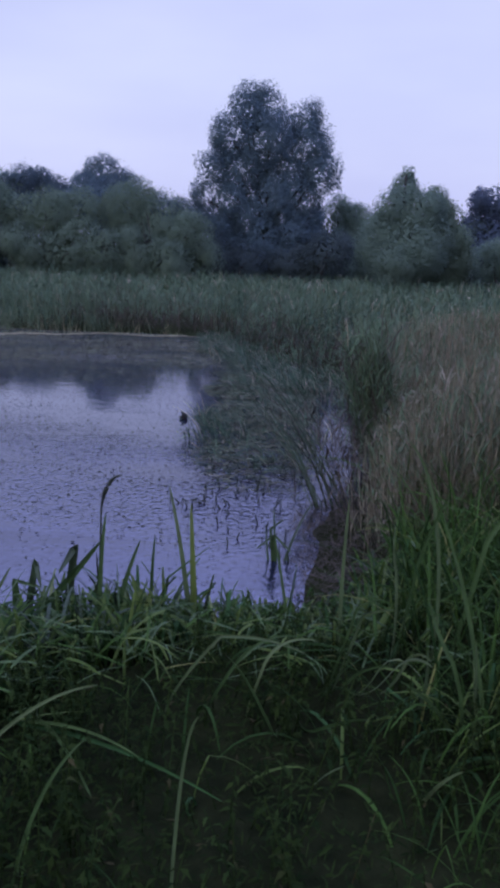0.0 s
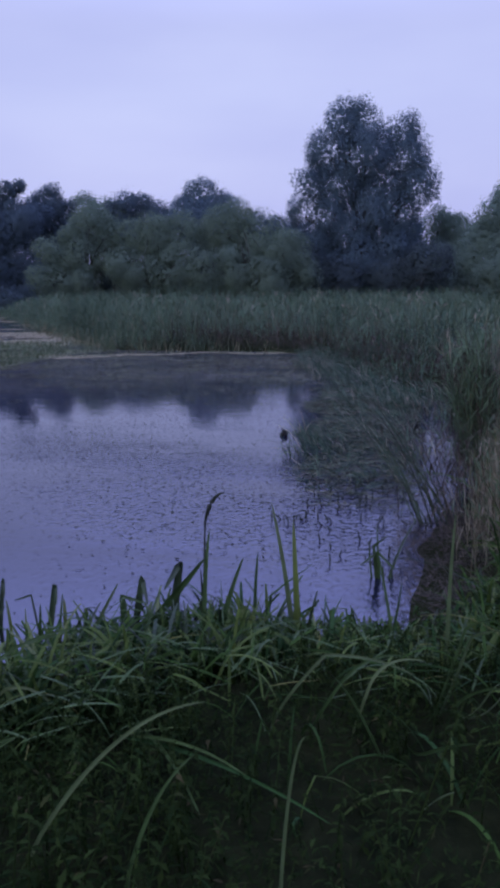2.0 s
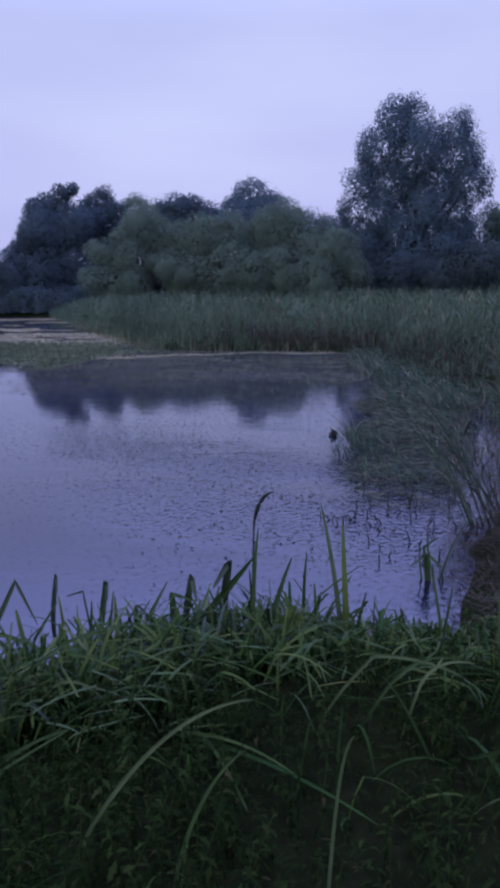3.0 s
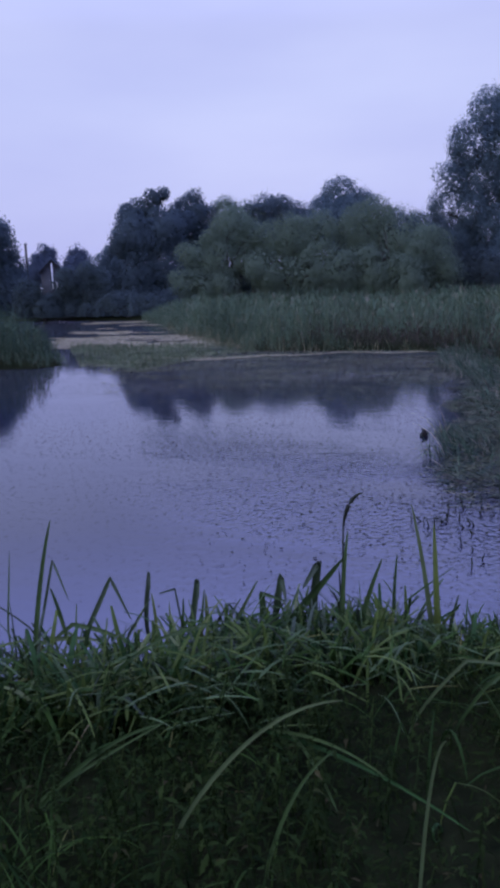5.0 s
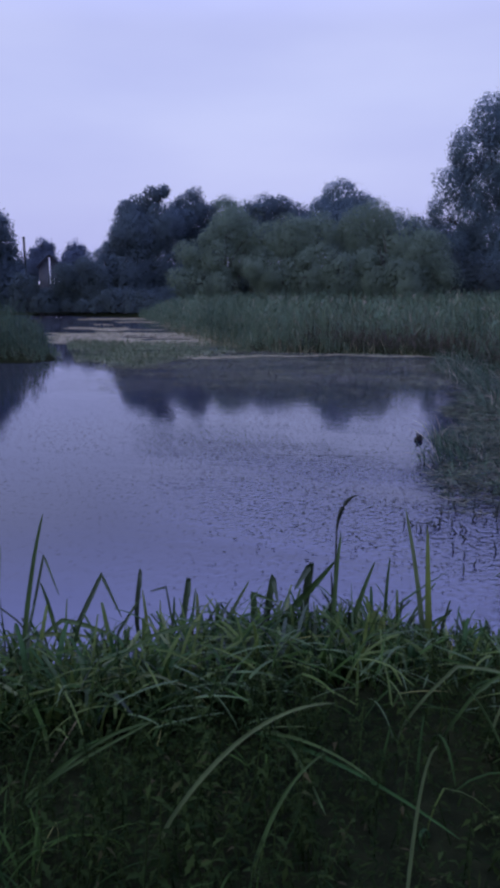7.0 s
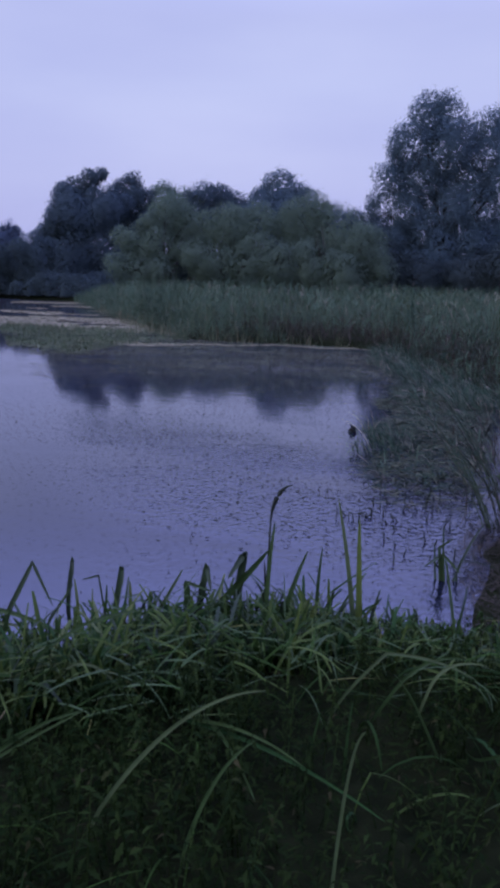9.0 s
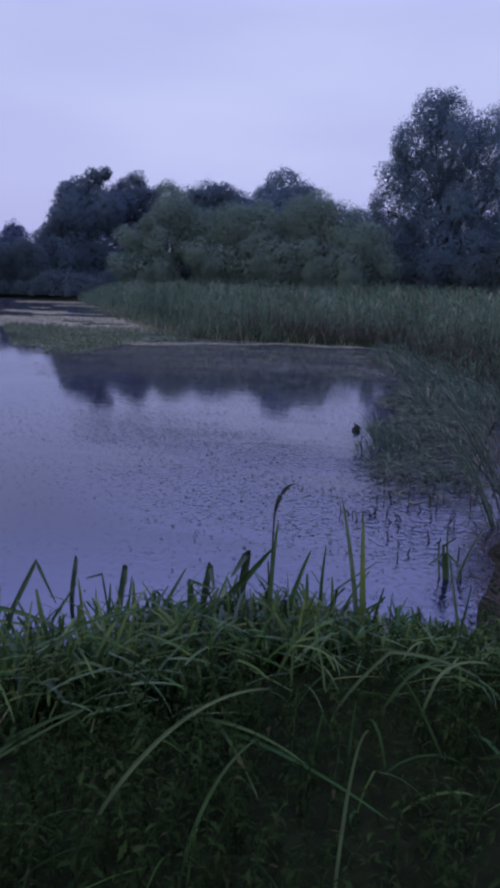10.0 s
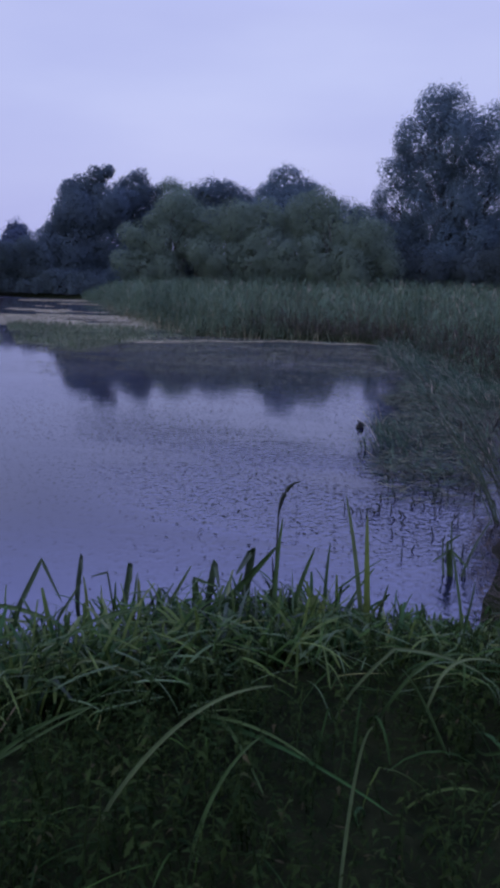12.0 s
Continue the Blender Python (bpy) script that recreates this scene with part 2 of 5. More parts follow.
M_BLADE_BLUE = leaf_material("blue_green_blade", (0.014, 0.038, 0.012), (0.032, 0.07, 0.022), None, 0, 0.6, 0.3, True, spec=0.06)
M_SEDGE_BRIGHT = leaf_material("bright_sedge", (0.036, 0.064, 0.014), (0.072, 0.104, 0.024), None, 0, 0.6, 0.35, True, spec=0.1)
M_BLADE_YELLOW = leaf_material("yellowing_blade", (0.075, 0.105, 0.022), (0.10, 0.125, 0.035), None, 0, 0.45, 0.35, True)
M_BLADE_PALE = leaf_material("pale_blade", (0.048, 0.072, 0.029), (0.073, 0.098, 0.04), None, 0, 0.5, 0.3, True, spec=0.15)
M_BLADE_DARK = leaf_material("dark_withered_blade", (0.010, 0.021, 0.008), (0.020, 0.037, 0.013), None, 0, 0.6, 0.1, True)
M_REED = leaf_material("reed_green", (0.046, 0.079, 0.046), (0.078, 0.118, 0.07), (0.19, 0.175, 0.12), 0.06, 0.75, 0.25, spec=0.12)
M_REED_MID = leaf_material("mid_reed_green", (0.042, 0.07, 0.036), (0.08, 0.118, 0.06), (0.15, 0.135, 0.085), 0.05, 0.75, 0.25, spec=0.12)
M_REED_DRY = leaf_material("dry_reed", (0.085, 0.074, 0.042), (0.19, 0.165, 0.098), None, 0, 0.8, 0.15, spec=0.15)
# reed_green copied darker: the dense clump's own shade sits in the colour
M_REED_DARKENED = leaf_material("darkened_reed_green", (0.016, 0.035, 0.021), (0.036, 0.063, 0.038), (0.13, 0.12, 0.08), 0.03, 0.75, 0.25, spec=0.1)
M_REED_STEM = leaf_material("reed_stem", (0.05, 0.068, 0.036), (0.105, 0.12, 0.066), None, 0, 0.8, 0.1, spec=0.1)
M_PLUME = leaf_material("reed_plume", (0.12, 0.10, 0.075), (0.22, 0.19, 0.14), None, 0, 0.8, 0.2)
M_STEM_BROWN = leaf_material("red_brown_stem", (0.05, 0.042, 0.026), (0.155, 0.138, 0.088), None, 0, 0.8, 0.1, spec=0.1)
M_STEM_DARK = leaf_material("dark_reed_stem", (0.02, 0.016, 0.013), (0.06, 0.048, 0.036), None, 0, 0.8, 0.05, spec=0.15)
M_LITTER = leaf_material("reed_litter", (0.038, 0.045, 0.026), (0.118, 0.124, 0.076), None, 0, 0.9, 0.0, spec=0.05)
M_FLOAT = leaf_material("floating_leaf", (0.003, 0.0035, 0.002), (0.014, 0.015, 0.01), None, 0, 0.9, 0.0, spec=0.1)
M_MAT = leaf_material("pale_weed_mat", (0.125, 0.114, 0.072), (0.235, 0.212, 0.135), None, 0, 0.9, 0.0, spec=0.05)
M_BARK = rough_material("bark", (0.018, 0.017, 0.017), (0.05, 0.047, 0.045), 8, 0.9, 0.6, (1, 1, 0.25))
M_STUMP = rough_material("wet_dead_wood", (0.006, 0.006, 0.006), (0.016, 0.015, 0.014), 30, 0.8, 0.6)
M_POLE = rough_material("tarred_pole", (0.012, 0.011, 0.011), (0.03, 0.028, 0.027), 10, 0.9, 0.3, (1, 1, 0.2))
M_PLASTER = rough_material("grey_render", (0.03, 0.032, 0.038), (0.05, 0.053, 0.06), 3, 0.9, 0.2)
M_ROOF = rough_material("dark_roof_tile", (0.014, 0.014, 0.016), (0.03, 0.03, 0.034), 5, 0.8, 0.4)
M_WHITE = rough_material("white_paint", (0.7, 0.7, 0.7), (0.82, 0.82, 0.82), 6, 0.5, 0.1)
M_LAMP, lamp_nodes, lamp_links, lamp_shader = nodes_of("lamp_glass")
lamp_shader.inputs["Base Color"].default_value = (0.8, 0.8, 0.8, 1)
lamp_shader.inputs["Emission Color"].default_value, lamp_shader.inputs["Emission Strength"].default_value = (0.9, 0.92, 1.0, 1), 1.0
# far foliage: distance haze is mixed into these lifted, bluish leaf colours
LEAVES = {
    "grey": leaf_material("leaf_grey_hazed", (0.074, 0.11, 0.128), (0.104, 0.149, 0.172), None, 0, 0.8, 0.55, spec=0.1, mottle=0.12),
    "dark": leaf_material("leaf_dark_hazed", (0.062, 0.09, 0.106), (0.086, 0.12, 0.136), None, 0, 0.8, 0.55, spec=0.1, mottle=0.12),
    "hedge": leaf_material("leaf_hedge_hazed", (0.044, 0.063, 0.064), (0.063, 0.087, 0.088), None, 0, 0.8, 0.55, spec=0.1, mottle=0.12),
    # darkened leaf colour in place of the gloom below the poplar
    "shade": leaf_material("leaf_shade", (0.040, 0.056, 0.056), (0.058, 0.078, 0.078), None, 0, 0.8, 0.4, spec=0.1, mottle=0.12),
    "willow": leaf_material("leaf_willow_hazed", (0.094, 0.13, 0.092), (0.128, 0.172, 0.12), None, 0, 0.8, 0.55, spec=0.1, mottle=0.12),
    "green": leaf_material("leaf_green_hazed", (0.103, 0.146, 0.115), (0.143, 0.196, 0.149), None, 0, 0.8, 0.55, spec=0.1, mottle=0.12),
    "blue": leaf_material("leaf_blue_hazed", (0.06, 0.08, 0.115), (0.085, 0.11, 0.15), None, 0, 0.8, 0.55, spec=0.1, mottle=0.12),
}


# ---- mesh makers ----
RNG = np.random.default_rng(7)


def mesh_of(name, verts, quads, mats, index=None, smooth=False):
    """A mesh from arrays of points and four-cornered faces."""
    me = bpy.data.meshes.new(name)
    verts, quads = np.asarray(verts, np.float32), np.asarray(quads, np.int32)
    me.vertices.add(len(verts)); me.vertices.foreach_set("co", verts.ravel())
    me.loops.add(quads.size); me.loops.foreach_set("vertex_index", quads.ravel())
    me.polygons.add(len(quads)); me.polygons.foreach_set("loop_start", np.arange(0, quads.size, 4, dtype=np.int32))
    for m in mats if isinstance(mats, (list, tuple)) else [mats]:
        me.materials.append(m)
    if index is not None:
        me.polygons.foreach_set("material_index", np.asarray(index, np.int32))
    if smooth:
        me.polygons.foreach_set("use_smooth", np.ones(len(quads), bool))
    me.update(calc_edges=True)
    return me


def part(name, me, parent, label="", at=None):
    ob = new(name, me)
    ob.parent = parent
    if at is not None:
        ob.location = at
    if label:
        tagged(ob, label)
    return ob


def thing(name, at, label, category, group=""):
    e = new(name)
    e.location = at
    e.empty_display_size = 0.2
    return tagged(e, label, category, group)


def join(pieces):
    """Points and faces of several (points, faces) pairs as one."""
    vs, qs, k = [], [], 0
    for v, q in pieces:
        vs.append(v); qs.append(q + k); k += len(v)
    return np.concatenate(vs), np.concatenate(qs)


def ribbons(base, az, length, width, lean, bend, seg=4, fold=0.0, blunt=0.55, kink=None):
    """Many leaf blades at once. lean: radians from upright at the foot, bend: radians more by the tip; fold: depth of the keel over the width."""
    n = len(base)
    s = np.linspace(0, 1, seg + 1)
    mid = (s[1:] + s[:-1]) / 2
    th = lean[:, None] + bend[:, None] * mid[None] ** 1.4
    if kink is not None:  # folded over sharply
        th = th + np.where(mid[None] > 0.62, kink[:, None], 0)
    ds = (length / seg)[:, None]
    out = np.concatenate([np.zeros((n, 1)), np.cumsum(np.sin(th) * ds, 1)], 1)
    up = np.concatenate([np.zeros((n, 1)), np.cumsum(np.cos(th) * ds, 1)], 1)
    c, sn = np.cos(az), np.sin(az)
    centre = np.stack([base[:, :1] + out * c[:, None], base[:, 1:2] + out * sn[:, None], base[:, 2:] + up], 2)
    wide = width[:, None] * (np.clip(1 - s, 0.03, 1) ** blunt * np.clip(0.45 + 3 * s, 0, 1))[None] / 2
    twist = RNG.uniform(-0.7, 0.7, n)
    side = np.stack([-sn * np.cos(twist), c * np.cos(twist), np.sin(twist)], 1)[:, None, :]
    if fold:
        thn = np.concatenate([th, th[:, -1:]], 1)
        normal = np.stack([np.cos(thn) * c[:, None], np.cos(thn) * sn[:, None], -np.sin(thn)], 2)
        rows = [centre - side * wide[..., None], centre - normal * (wide * fold)[..., None], centre + side * wide[..., None]]
    else:
        rows = [centre - side * wide[..., None], centre + side * wide[..., None]]
    k = len(rows)
    v = np.stack(rows, 2).reshape(-1, 3)
    ring = np.arange(seg)[:, None] * k + np.arange(k - 1)[None]
    q = np.stack([ring, ring + 1, ring + k + 1, ring + k], 2).reshape(-1, 4)
    q = (q[None] + (np.arange(n) * (seg + 1) * k)[:, None, None]).reshape(-1, 4)
    return v, q


def tube(path, radii, sides=7):
    """A tapered tube along a path, closed at its ends."""
    path, radii = np.asarray(path, float), np.asarray(radii, float)
    d = np.gradient(path, axis=0)
    d /= np.linalg.norm(d, axis=1)[:, None] + 1e-9
    ref = np.where(np.abs(d[:, 2:]) > 0.9, [[1.0, 0, 0]], [[0, 0, 1.0]])
    a = np.cross(d, ref); a /= np.linalg.norm(a, axis=1)[:, None]
    b = np.cross(d, a)
    t = np.linspace(0, 2 * np.pi, sides, endpoint=False)
    v = path[:, None] + radii[:, None, None] * (np.cos(t)[None, :, None] * a[:, None] + np.sin(t)[None, :, None] * b[:, None])
    v = v.reshape(-1, 3)
    i = np.arange(sides)
    q = np.concatenate([np.stack([r * sides + i, r * sides + (i + 1) % sides, (r + 1) * sides + (i + 1) % sides, (r + 1) * sides + i], 1) for r in range(len(path) - 1)])
    tip = len(v)
    v = np.concatenate([v, path[-1:] + d[-1:] * radii[-1] * 0.5, path[:1]])
    last = (len(path) - 1) * sides
    cap = [(last + j, last + (j + 1) % sides, last + (j + 2) % sides, tip) for j in range(0, sides - 1, 2)]
    return v, np.concatenate([q, np.array(cap)])


def box_mesh(x0, x1, y0, y1, z0, z1):
    v = np.array([(x, y, z) for z in (z0, z1) for y in (y0, y1) for x in (x0, x1)], float)
    return v, np.array([(0, 2, 3, 1), (4, 5, 7, 6), (0, 1, 5, 4), (2, 6, 7, 3), (0, 4, 6, 2), (1, 3, 7, 5)])


# ---- the lie of the land ----
POND = np.array([(-60, -8), (-14, -4), (-6, 0.6), (-3.2, 2.2), (-2.3, 2.95), (-1.7, 3.3), (-1.0, 3.8), (-0.3, 4.08), (0.2, 4.1), (0.38, 4.2), (0.44, 4.7), (0.5, 5.3),
                 (0.64, 5.9), (0.9, 6.4), (1.1, 7.2), (1.5, 9.4), (1.65, 11.0), (1.35, 12.8), (0.7, 14.6), (-0.1, 17.3), (-0.8, 19.9), (-2.4, 21.0),
                 (-4.4, 21.0), (-6.2, 21.2), (-8.2, 24.0), (-13.0, 31.8), (-17.4, 39.0), (-23, 40.5), (-34, 41.5), (-60, 42), (-60, 26),
                 (-26, 25), (-15.5, 22.5), (-11.8, 20.2), (-10.2, 17.6), (-10.4, 16.9), (-16, 15.6), (-26, 14.5), (-60, 14)], float)


def land(xy):
    """Metres from the shoreline, positive on land."""
    a, b = POND, np.roll(POND, -1, 0)
    best = np.full(len(xy), 1e9)
    inside = np.zeros(len(xy), bool)
    for p, q in zip(a, b):
        d = q - p
        t = np.clip(((xy - p) @ d) / (d @ d), 0, 1)
        best = np.minimum(best, np.hypot(*(xy - p - t[:, None] * d).T))
        cross = (p[1] > xy[:, 1]) != (q[1] > xy[:, 1])
        xs = p[0] + (xy[:, 1] - p[1]) / (q[1] - p[1] + 1e-12) * d[0]
        inside ^= cross & (xy[:, 0] < xs)
    wobble = 0.05 * np.sin(xy[:, 0] * 5 + 2 * np.sin(xy[:, 1] * 4)) + 0.035 * np.sin(xy[:, 1] * 11 + 3 * np.sin(xy[:, 0] * 3))  # a ragged edge
    return np.where(inside, -best, best) + wobble


def height(xy):
    """The ground's height: a low bank by the water's near side, wet flats beyond, a shelving bed under the water."""
    s = land(xy)
    near = np.clip((9 - xy[:, 1]) / 5, 0, 1) * np.clip((6 - np.abs(xy[:, 0])) / 4, 0, 1)
    cap = 0.10 + 0.14 * near
    rough = 0.02 * np.sin(xy[:, 0] * 3.1 + 1) * np.sin(xy[:, 1] * 2.7) + 0.012 * np.sin(xy[:, 0] * 7.3) * np.sin(xy[:, 1] * 8.1 + 2)
    return np.where(s > 0, cap * (1 - np.exp(-s * 1.6)) + rough * np.clip(s, 0, 1), np.maximum(-0.6, s * 0.35)) + 0.015


axis_x = np.unique(np.concatenate([np.linspace(-700, -70, 12), np.linspace(-70, -14, 40), np.linspace(-14, 8, 90), np.linspace(8, 60, 40), np.linspace(60, 700, 12)]))
axis_y = np.unique(np.concatenate([np.linspace(-500, -12, 12), np.linspace(-12, 1, 30), np.linspace(1, 24, 95), np.linspace(24, 70, 50), np.linspace(70, 900, 14)]))
gx, gy = np.meshgrid(axis_x, axis_y)
gxy = np.stack([gx.ravel(), gy.ravel()], 1)
gi = (np.arange(len(axis_y) - 1)[:, None] * len(axis_x) + np.arange(len(axis_x) - 1)[None]).ravel()
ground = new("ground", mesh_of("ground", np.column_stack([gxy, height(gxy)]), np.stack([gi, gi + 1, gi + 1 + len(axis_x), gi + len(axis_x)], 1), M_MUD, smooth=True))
tagged(ground, "dark wet soil of the pond bank and marsh", "ground", kind="structure")

wx, wy = np.meshgrid(np.linspace(-60, 3, 64), np.linspace(-9, 43, 53))
wi = (np.arange(52)[:, None] * 64 + np.arange(63)[None]).ravel()
water = new("water", mesh_of("water", np.column_stack([wx.ravel(), wy.ravel(), np.zeros(wx.size)]), np.stack([wi, wi + 1, wi + 65, wi + 64], 1), M_WATER, smooth=True))
tagged(water, "still dark pond water reflecting the evening sky", "water", kind="structure")


# ---- trees ----
def crown_leaves(lobes, leaf, cover=0.62, droop=0.0, tall=1.0, heads=9, slim=0.4, inner=90, ragged=0.11, holes=0.0, form=0.65, fill=0.3):
    """Fine leaves over the rounded heads of each lobe of a crown, ragged at the rim, with shade leaves within. Points, faces and soft normals."""
    L = np.asarray(lobes)
    pos, nor, big = [], [], []
    for x, y, z, r in L:
        c = np.array([x, y, z])
        k = max(5, int(heads * r ** 0.7))
        hu = RNG.normal(size=(k, 3)); hu /= np.linalg.norm(hu, axis=1)[:, None]
        at = c + hu * (r * RNG.uniform(0.5, 0.8, k))[:, None]
        hr = r * RNG.uniform(0.32, 0.55, k)
        for h, q in zip(at, hr):
            n = int(cover * 12.6 * q * q / (leaf * leaf * slim))
            u = RNG.normal(size=(n, 3)); u /= np.linalg.norm(u, axis=1)[:, None]
            wave = np.sin(u[:, 0] * 7 + h[0] * 5) * np.sin(u[:, 1] * 6 + h[2] * 3) * np.sin(u[:, 2] * 8 + h[0] * 2)
            d = q * (1 + ragged * RNG.normal(size=n) + 0.15 * wave)
            ok = wave > holes * RNG.uniform(0, 1, n) - 0.45 if holes else np.ones(n, bool)
            p = h + u * d[:, None] * [1, 1, tall]
            pos.append(p[ok]); nor.append((u * form + (p - c) / r * 0.75 + [0, 0, 0.12])[ok]); big.append(np.ones(ok.sum()))
        m = int(fill * 12.6 * r * r / (leaf * leaf * slim))  # loose leaves between the heads
        u = RNG.normal(size=(m, 3)); u /= np.linalg.norm(u, axis=1)[:, None]
        pos.append(c + u * (r * RNG.normal(0.97, 0.1, m))[:, None]); nor.append(u + [0, 0, 0.12]); big.append(np.ones(m))
        m = int(inner * r * r)  # coarse shade leaves inside
        u = RNG.normal(size=(m, 3)); u /= np.linalg.norm(u, axis=1)[:, None]
        pos.append(c + u * (r * RNG.uniform(0.3, 0.72, m))[:, None]); nor.append(u + [0, 0, 0.2]); big.append(np.full(m, 2.6))
    p, nrm, size = np.concatenate(pos), np.concatenate(nor), np.concatenate(big)
    deep = np.min([np.linalg.norm(p - l[:3], axis=1) / l[3] for l in L], axis=0)
    keep = (p[:, 2] > 0.2) & ((deep > 0.6) | (size > 1))
    p, nrm, size = p[keep], nrm[keep], size[keep]
    nrm /= np.linalg.norm(nrm, axis=1)[:, None]
    face = nrm + RNG.normal(size=p.shape) * 0.35
    face /= np.linalg.norm(face, axis=1)[:, None]
    a = RNG.normal(size=p.shape); a[:, 2] -= droop
    a -= face * (a * face).sum(1)[:, None]; a /= np.linalg.norm(a, axis=1)[:, None]
    b = np.cross(face, a)
    s = (leaf * size * RNG.uniform(0.6, 1.35, len(p)))[:, None]
    w = s * slim * RNG.uniform(0.6, 1.2, len(p))[:, None]
    v = np.stack([p - a * s / 2, p - b * w - a * s * 0.05, p + a * s / 2, p + b * w - a * s * 0.05], 1).reshape(-1, 3)
    soft = nrm + RNG.normal(size=p.shape) * 0.06
    soft /= np.linalg.norm(soft, axis=1)[:, None]
    return v, np.arange(len(v)).reshape(-1, 4), np.repeat(soft, 4, 0)


def tree(name, lobes, foliage, label, category="tree", leaf=0.1, cover=0.62, stems=1, trunk=0.28, droop=0.0, tall=1.0, heads=9, slim=0.4, slope=0.12, inner=90, ragged=0.11, holes=0.0, form=0.65, fill=0.3):
    L = np.array(lobes)
    foot = np.array([np.average(L[:, 0], weights=L[:, 3]), np.average(L[:, 1], weights=L[:, 3])])
    gz = float(height(foot[None])[0])
    base = np.array([foot[0], foot[1], gz])
    jit = L.copy()
    jit[:, 1] += RNG.uniform(-0.5, 0.5, len(L)) * L[:, 3] + (L[:, 2] - L[:, 2].mean()) * slope  # the front steps back upwards
    root = thing(name, base, label, category)
    top = jit[np.argmax(jit[:, 2])]
    for s in range(stems):
        off = np.array([RNG.uniform(-0.5, 0.5) * (stems > 1), RNG.uniform(-0.4, 0.4) * (stems > 1), -0.15])
        goal = top[:3] - base - [0, 0, top[3] * 0.3] if s == 0 else jit[RNG.integers(len(jit))][:3] - base
        u = np.linspace(0, 1, 7)[:, None]
        path = off + (goal - off) * u + np.column_stack([np.sin(u[:, 0] * 5 + s) * 0.15, np.cos(u[:, 0] * 4 + s) * 0.15 - 0.15, np.zeros(7)])
        part("trunk", mesh_of("trunk", *tube(path, trunk * (1.05 - 0.85 * u[:, 0]) / (1 + 0.25 * (stems > 1)), 8), M_BARK, smooth=True), root)
    for x, y, z, r in jit:
        goal = np.array([x, y, z]) - base
        start = np.array([0, 0, max(0.2, goal[2] * RNG.uniform(0.3, 0.55))]) + [goal[0] * 0.12, goal[1] * 0.12, 0]
        u = np.linspace(0, 1, 5)[:, None]
        path = start + (goal - start) * u + np.column_stack([np.zeros(5), np.zeros(5), np.sin(u[:, 0] * np.pi) * 0.3])
        pieces = [tube(path, trunk * 0.45 * (1 - 0.8 * u[:, 0]), 6)]
        for k in range(4):  # twigs into the clumps
            e = goal + np.clip(RNG.normal(size=3), -1.2, 1.2) * r * 0.45
            pieces.append(tube(np.array([path[3], (path[3] + e) / 2 + [0, 0, 0.1], e]), [trunk * 0.14, trunk * 0.09, 0.012], 5))
        part("limb", mesh_of("limb", *join(pieces), M_BARK, smooth=True), root)
    v, q, soft = crown_leaves(jit, leaf, cover, droop, tall, heads, slim, inner, ragged, holes, form, fill)
    me = mesh_of("crown", v - base, q, LEAVES[foliage], smooth=True)
    me.normals_split_custom_set_from_vertices(soft.tolist())
    part("crown", me, root)
    return root


BIG = [(-0.8, 52.0, 10.9, 1.27), (0.4, 52.0, 10.9, 1.38), (2.5, 51.9, 10.4, 1.16), (-1.7, 52.0, 9.0, 1.38), (0.3, 52.0, 8.8, 1.81), (2.9, 51.9, 8.7, 1.63), (-2.9, 51.9, 7.1, 1.09), (-1.0, 52.0, 7.1, 1.63), (1.4, 52.0, 6.9, 1.81), (3.6, 51.9, 7.0, 1.27), (-3.2, 51.9, 5.6, 0.91), (-1.6, 52.0, 5.5, 1.27), (2.5, 51.9, 5.6, 1.45), (3.9, 51.9, 7.8, 0.73), (0.8, 52.0, 5.3, 1.63), (-0.4, 52.0, 4.3, 1.38), (1.7, 52.0, 4.3, 1.38), (3.1, 51.9, 4.3, 1.09), (-1.9, 52.0, 4.2, 1.02), (-1.2, 52.0, 3.1, 1.2), (0.6, 52.0, 3.0, 1.4), (2.3, 52.0, 3.1, 1.3), (3.6, 51.9, 3.1, 0.9), (-0.2, 52.0, 1.8, 1.2), (1.6, 52.0, 1.8, 1.2)]
UNDER_A = [(-2.4, 50.0, 1.7, 1.4), (-0.6, 50.0, 1.5, 1.3), (-3.0, 49.9, 2.7, 0.9)]
UNDER_B = [(2.0, 49.9, 1.5, 1.3), (4.2, 49.8, 2.4, 1.5), (3.4, 50.0, 1.6, 1.3)]
MID_A = [(5.4, 55.7, 5.3, 1.03), (4.9, 55.8, 4.3, 1.2)]
MID_B = [(6.6, 54.6, 4.6, 1.09), (6.8, 54.6, 3.4, 1.43), (5.7, 54.7, 3.0, 1.3), (5.2, 54.2, 1.8, 1.3), (6.9, 54.2, 1.8, 1.4)]
CONE_A = [(7.2, 41.4, 6.3, 0.35), (7.1, 41.4, 5.7, 0.64), (7.3, 41.4, 5.1, 0.83), (6.7, 41.5, 4.5, 1.09), (7.9, 41.3, 4.4, 1.16), (6.4, 41.5, 3.0, 1.48), (7.8, 41.3, 2.9, 1.6), (6.9, 41.4, 1.9, 1.41)]
CONE_B = [(8.8, 41.6, 5.3, 0.52), (8.8, 41.6, 4.6, 0.71), (9.3, 41.5, 4.2, 0.84), (9.5, 41.4, 2.9, 1.17), (8.7, 41.6, 3.2, 1.1), (9.5, 41.4, 2.0, 1.17)]
FAR_RIGHT = [(15.7, 60.0, 6.3, 1.04), (16.9, 59.6, 6.1, 1.23), (15.3, 60.1, 4.6, 1.23), (16.8, 59.7, 3.9, 1.8), (18.5, 59.2, 5.8, 1.71), (18.9, 59.1, 3.9, 2.18), (16.0, 59.9, 2.9, 1.42)]
